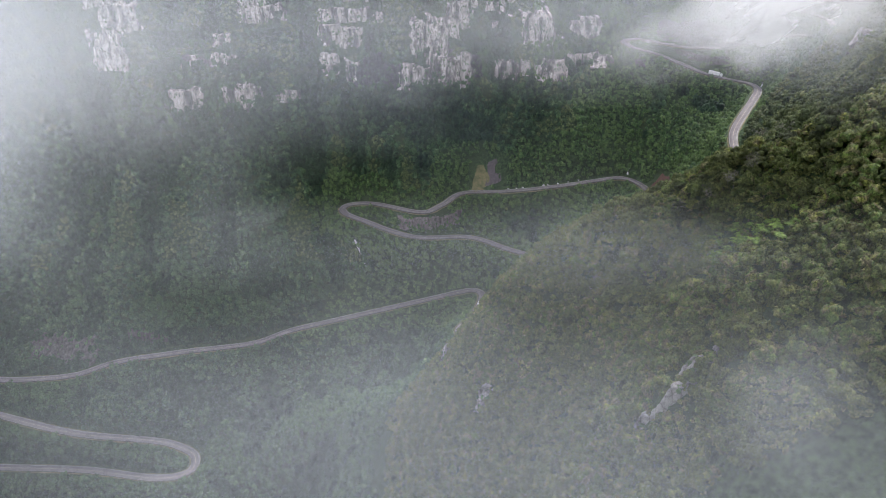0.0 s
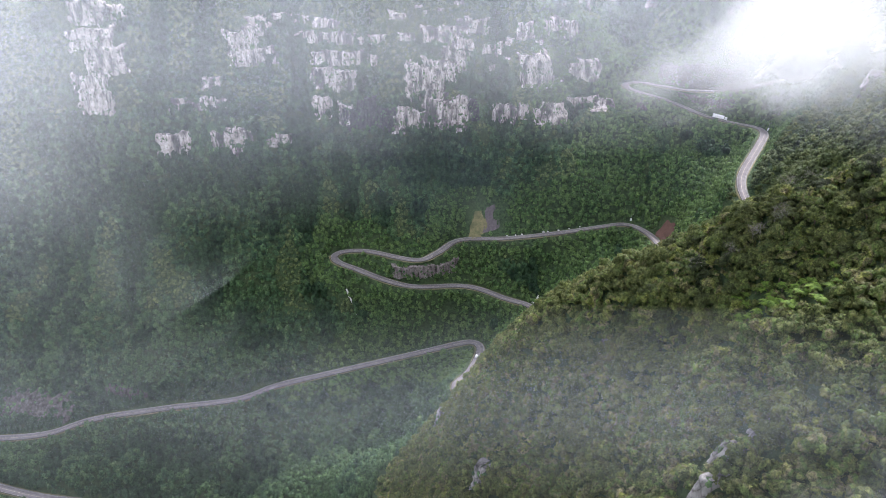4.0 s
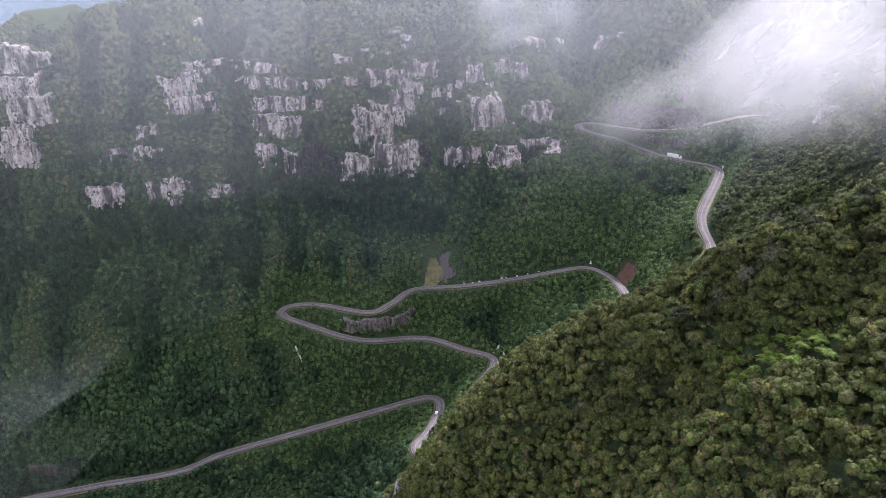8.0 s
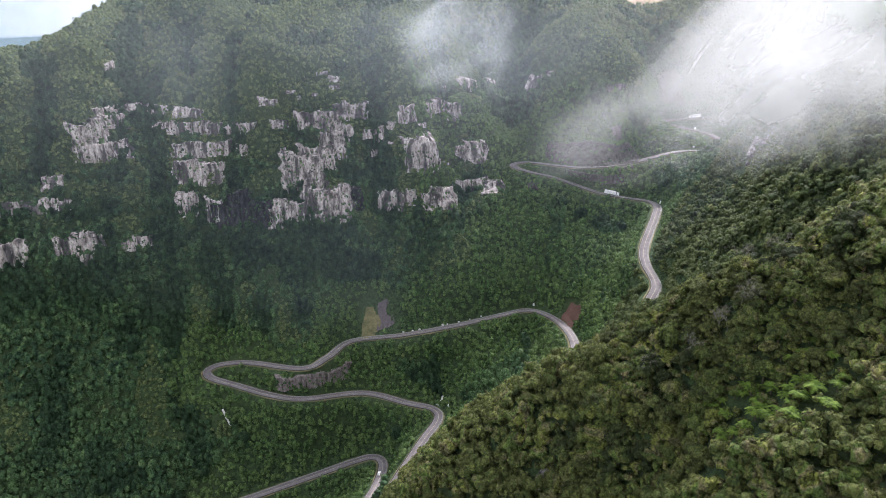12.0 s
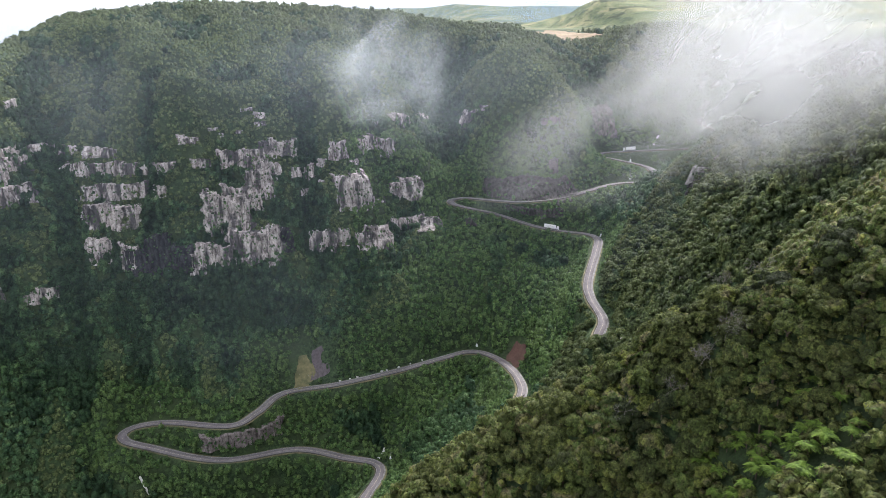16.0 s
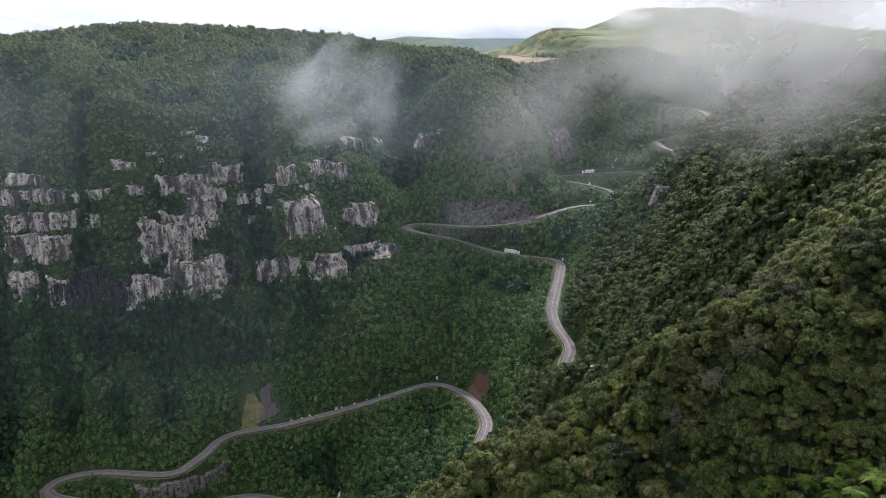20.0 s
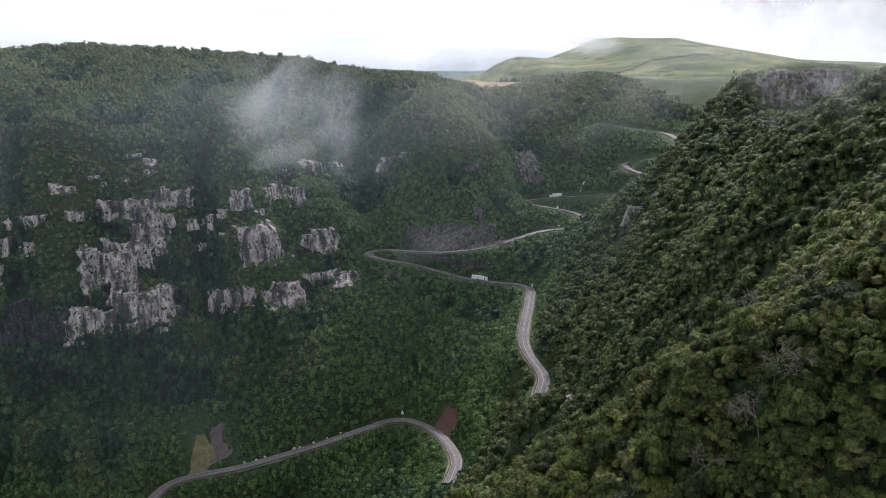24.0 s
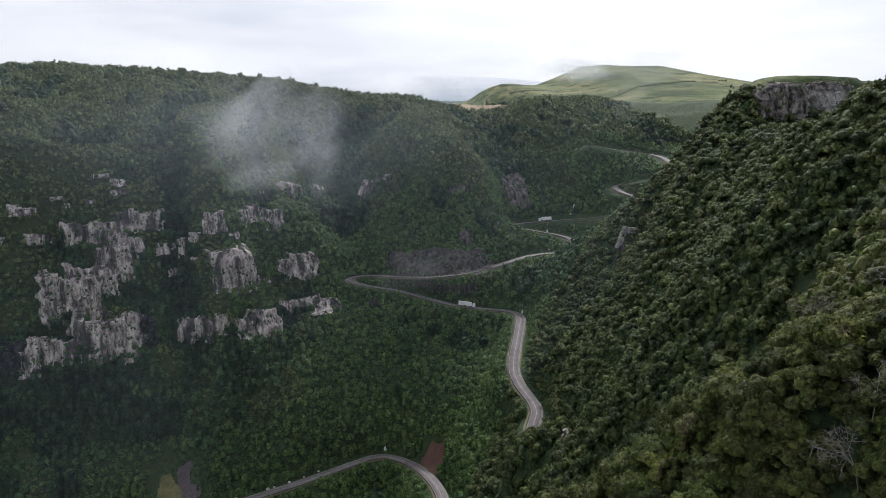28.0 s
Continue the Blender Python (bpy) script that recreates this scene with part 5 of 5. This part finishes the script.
def utility_pole(x, y, tall):
    ob = empty("utility_pole", (x, y, ground_z(x, y) - 0.3))
    pole = part("pole", rod((0, 0, 0), (0, 0, tall), 0.17, 0.1), KERB, ob)
    arm = part("crossarm", box((2.0, 0.12, 0.14), (0, 0, tall - 0.6), 0.02), BARK, ob)
    for k in (-0.9, 0, 0.9):
        part("insulator", rod((k, 0, tall - 0.55), (k, 0, tall - 0.25), 0.06, 0.04, 6), WHITE, arm)
    return tagged(ob, "tall grey concrete utility pole at the hairpin", "utility pole")


utility_pole(-72, 622, 11.0)
utility_pole(187, 398, 10.0)


def chute(name, line, width, material, label, category):
    """A narrow strip lying down the slope."""
    q = spline([(x, y, 0) for x, y in line], 1.0)
    q[:, 2] = level_at(q[:, 0], q[:, 1]) + 0.5
    wob = np.array([lattice(np.array([k * 0.4]), np.array([0.5]), 91)[0] for k in range(len(q))])
    t = np.gradient(q[:, :2], axis=0)
    t /= np.maximum(np.linalg.norm(t, axis=1)[:, None], 1e-6)
    n = np.stack([-t[:, 1], t[:, 0]], 1)
    half = width * (1 + 0.45 * wob)[:, None] / 2
    v = np.stack([np.column_stack([q[:, :2] + n * half, q[:, 2] - 0.6]), np.column_stack([q[:, :2] + n * half * 0.8, q[:, 2] + 0.5]),
                  np.column_stack([q[:, :2] - n * half * 0.8, q[:, 2] + 0.5]), np.column_stack([q[:, :2] - n * half, q[:, 2] - 0.6])], 1).reshape(-1, 3)
    ob = mesh_object(name, v, grid_faces(len(q), 4), material)
    return tagged(ob, label, category)


STREAM_STONE = plain_material("washed_stone", (0.36, 0.35, 0.33), (0.55, 0.54, 0.52), 0.8, 0.6)
chute("stream_bed", [(-84, 574), (-79, 567), (-74, 563), (-77, 556), (-76, 549)], 1.3, STREAM_STONE, "narrow pale stony stream bed running down through bushes", "stream bed")
chute("drain_chute", [(412, 746), (408, 745), (405, 743)], 1.2, STREAM_STONE, "pale drain chute down the cut slope", "drain chute")
chute("drain_chute", [(84, 562), (89, 568), (91, 574)], 1.5, STREAM_STONE, "white concrete drain chute beside the road bend", "drain chute")


def draped_patch(name, cx, cy, rx, ry, material, label, seed, lean=0.0):
    xs, ys = np.arange(-1.15, 1.16, 0.05), np.arange(-1.15, 1.16, 0.04)
    uu, vv = np.meshgrid(xs, ys, indexing="ij")
    keep = (np.abs(uu + lean * vv) + 0.34 * fractal(uu * 10, vv * 10, 6, seed, 3) < 0.64 - 0.28 * vv) & (np.abs(vv) < 0.95)
    x, y = cx + uu * rx, cy + vv * ry
    z = level_at(x.ravel(), y.ravel()) + 0.45 + 0.25 * fractal(x.ravel(), y.ravel(), 3, seed + 1, 2)
    f = grid_faces(len(xs), len(ys))
    f = f[keep.ravel()[f].all(1)]
    used, inv = np.unique(f, return_inverse=True)
    ob = mesh_object(name, np.column_stack([x.ravel(), y.ravel(), z])[used], inv.reshape(f.shape)[:, ::-1], material)
    return tagged(ob, label, kind="structure")


draped_patch("grass_patch", 37, 628, 9.5, 12, GRASS_CUT, "dry yellow grass on a cleared cut slope", 61, -0.15)
SLIP = plain_material("bare_purple_scree", (0.060, 0.048, 0.054), (0.130, 0.108, 0.116), 0.5, 0.95, 0.6)
draped_patch("rock_slip", 47.5, 632, 8.5, 8.5, SLIP, "bare purple-grey rock slip beside the cleared grass", 67)
draped_patch("earth_cut", 196, 573, 9, 12, EARTH, "bare red earth bank above the bend", 71)


draped_patch("ploughed_field", 390, 945, 60, 46, FIELD, "ochre ploughed field on the plateau behind the forest rim", 77)


def boulder(x, y, size, k):
    bm = bmesh.new()
    bmesh.ops.create_icosphere(bm, subdivisions=2, radius=size)
    for v in bm.verts:
        v.co *= 1 + 0.28 * noise.noise(v.co * 1.3 + Vector((k * 3.1, 0, 0)))
        v.co.z *= 0.65
    me = bpy.data.meshes.new("boulder")
    bm.to_mesh(me)
    bm.free()
    me.materials.append(STREAM_STONE)
    ob = new("boulder", me)
    ob.location = (x, y, ground_z(x, y) + size * 0.25)
    tagged(ob, "pale boulder lying on the uphill verge of the road", "boulder", "boulders by the road")


for k, (x, size) in enumerate(((64, 1.0), (71, 0.8), (77, 1.1), (97, 1.3), (101, 0.9), (112, 1.0), (121, 0.7), (131, 0.8))):
    c, yaw, _ = road_pose(x, 610)
    boulder(c[0] - math.sin(yaw) * 5.2, c[1] + math.cos(yaw) * 5.2, size, k)


# ---- ferns and bare trees on the near spur ----
def frond_mesh():
    v, f = [], []
    n = 12
    for k in range(n):
        s = (k + 0.5) / n
        x, z = 3.0 * s * (1 - 0.18 * s), 1.15 * s - 1.9 * s * s
        ln = 0.58 * math.sin(math.pi * min(1, 0.12 + s * 0.88)) ** 0.7 + 0.06
        for side in (-1, 1):
            b = len(v)
            v += [(x - 0.12, 0.0, z), (x + 0.13, 0.0, z), (x + 0.28, side * ln, z - 0.16 * ln), (x + 0.08, side * ln * 0.92, z - 0.15 * ln)]
            f.append((b, b + 1, b + 2, b + 3))
    return tree_mesh("frond", np.array(v), np.array(f), LEAF_FERN)


FROND = frond_mesh()
FERN_TRUNK = tree_mesh("fern_trunk", *(lambda b: (np.array([v.co for v in b.verts]), np.array([[v.index for v in f.verts] for f in b.faces if len(f.verts) == 4])))(
    (lambda b: (b.verts.index_update(), b)[1])(rod((0, 0, -3.0), (0, 0, 0.05), 0.16, 0.13))), BARK)


def tree_fern(x, y, size, seed):
    r = np.random.default_rng(seed)
    ob = empty("tree_fern", (x, y, ground_z(x, y) + 2.6 * size + 0.6), r.uniform(0, 6))
    ob.scale = (size, size, size)
    for k in range(14):
        fr = new("frond", FROND)
        fr.parent = ob
        fr.rotation_euler = (r.uniform(-0.2, 0.2), r.uniform(-0.25, 0.2), k * 0.4488 + r.uniform(-0.15, 0.15))
        fr.scale = (r.uniform(0.8, 1.1),) * 3
    tr = new("trunk", FERN_TRUNK)
    tr.parent = ob
    tagged(ob, "bright green tree fern with spreading fronds in a gully", "tree fern", "tree ferns in the gully")


FERN_SPOTS = [(100, 213), (102, 210), (101, 206), (104, 201), (105, 198), (114, 204), (112, 206), (101, 195), (96, 216), (97, 211), (118, 204), (99, 199), (96, 202), (107, 193), (108, 198),
              (104, 206), (108, 203), (99, 203), (103, 191), (110, 209), (115, 208), (94, 207), (111, 195), (93, 212), (106, 210)]
for k, (x, y) in enumerate(FERN_SPOTS):
    tree_fern(x, y, 0.68 + 0.36 * ((k * 7) % 10) / 10, 200 + k)
    tree_fern(x + 1.9 * math.cos(k * 2.3), y + 1.9 * math.sin(k * 2.3), 0.55 + 0.3 * ((k * 3) % 10) / 10, 240 + k)


def bare_tree(x, y, tall, seed):
    """A leafless, bleached crown of forking twigs."""
    r = np.random.default_rng(seed)
    segs = []

    def grow(p, d, length, rad, depth):
        q = p + d * length
        segs.append((p, q, rad, rad * 0.7))
        if depth:
            for _ in range(3 if depth > 2 else 2):
                grow(q, unit(d + r.normal(size=3) * 0.75 - (0, 0, 0.08)), length * r.uniform(0.62, 0.85), rad * 0.65, depth - 1)
    grow(np.array((0, 0, -4.5)), np.array((0.0, 0.0, 1.0)), 4.5, 0.16, 0)
    grow(np.zeros(3), unit(np.array((r.uniform(-0.4, 0.4), r.uniform(-0.4, 0.4), 1.0))), tall * 0.22, 0.13, 5)
    v, f = [], []
    for p, q, ra, rb in segs:
        d = unit(q - p)
        a = unit(np.cross(d, (0.31, 0.2, 0.93)))
        b = np.cross(d, a)
        base = len(v)
        for k in range(3):
            c, s = math.cos(k * 2.094), math.sin(k * 2.094)
            v += [p + (a * c + b * s) * max(ra * 0.7, 0.022), q + (a * c + b * s) * max(rb * 0.7, 0.018)]
        f += [(base, base + 2, base + 3, base + 1), (base + 2, base + 4, base + 5, base + 3), (base + 4, base, base + 1, base + 5)]
    ob = mesh_object("bare_tree", np.array(v), np.array(f), DEADWOOD)
    ob.location = (x, y, ground_z(x, y) + 4.2)
    tagged(ob, "leafless grey tree with forking bleached branches", "bare tree", "bare trees on the ridge")


for k, (x, y, tall) in enumerate(((108, 228, 11), (104, 232, 9), (109, 224, 9), (110, 262, 8), (104, 226, 10), (117, 243, 9), (98, 229, 8), (88, 233, 8), (122, 236, 9))):
    bare_tree(x, y, tall, 300 + k)
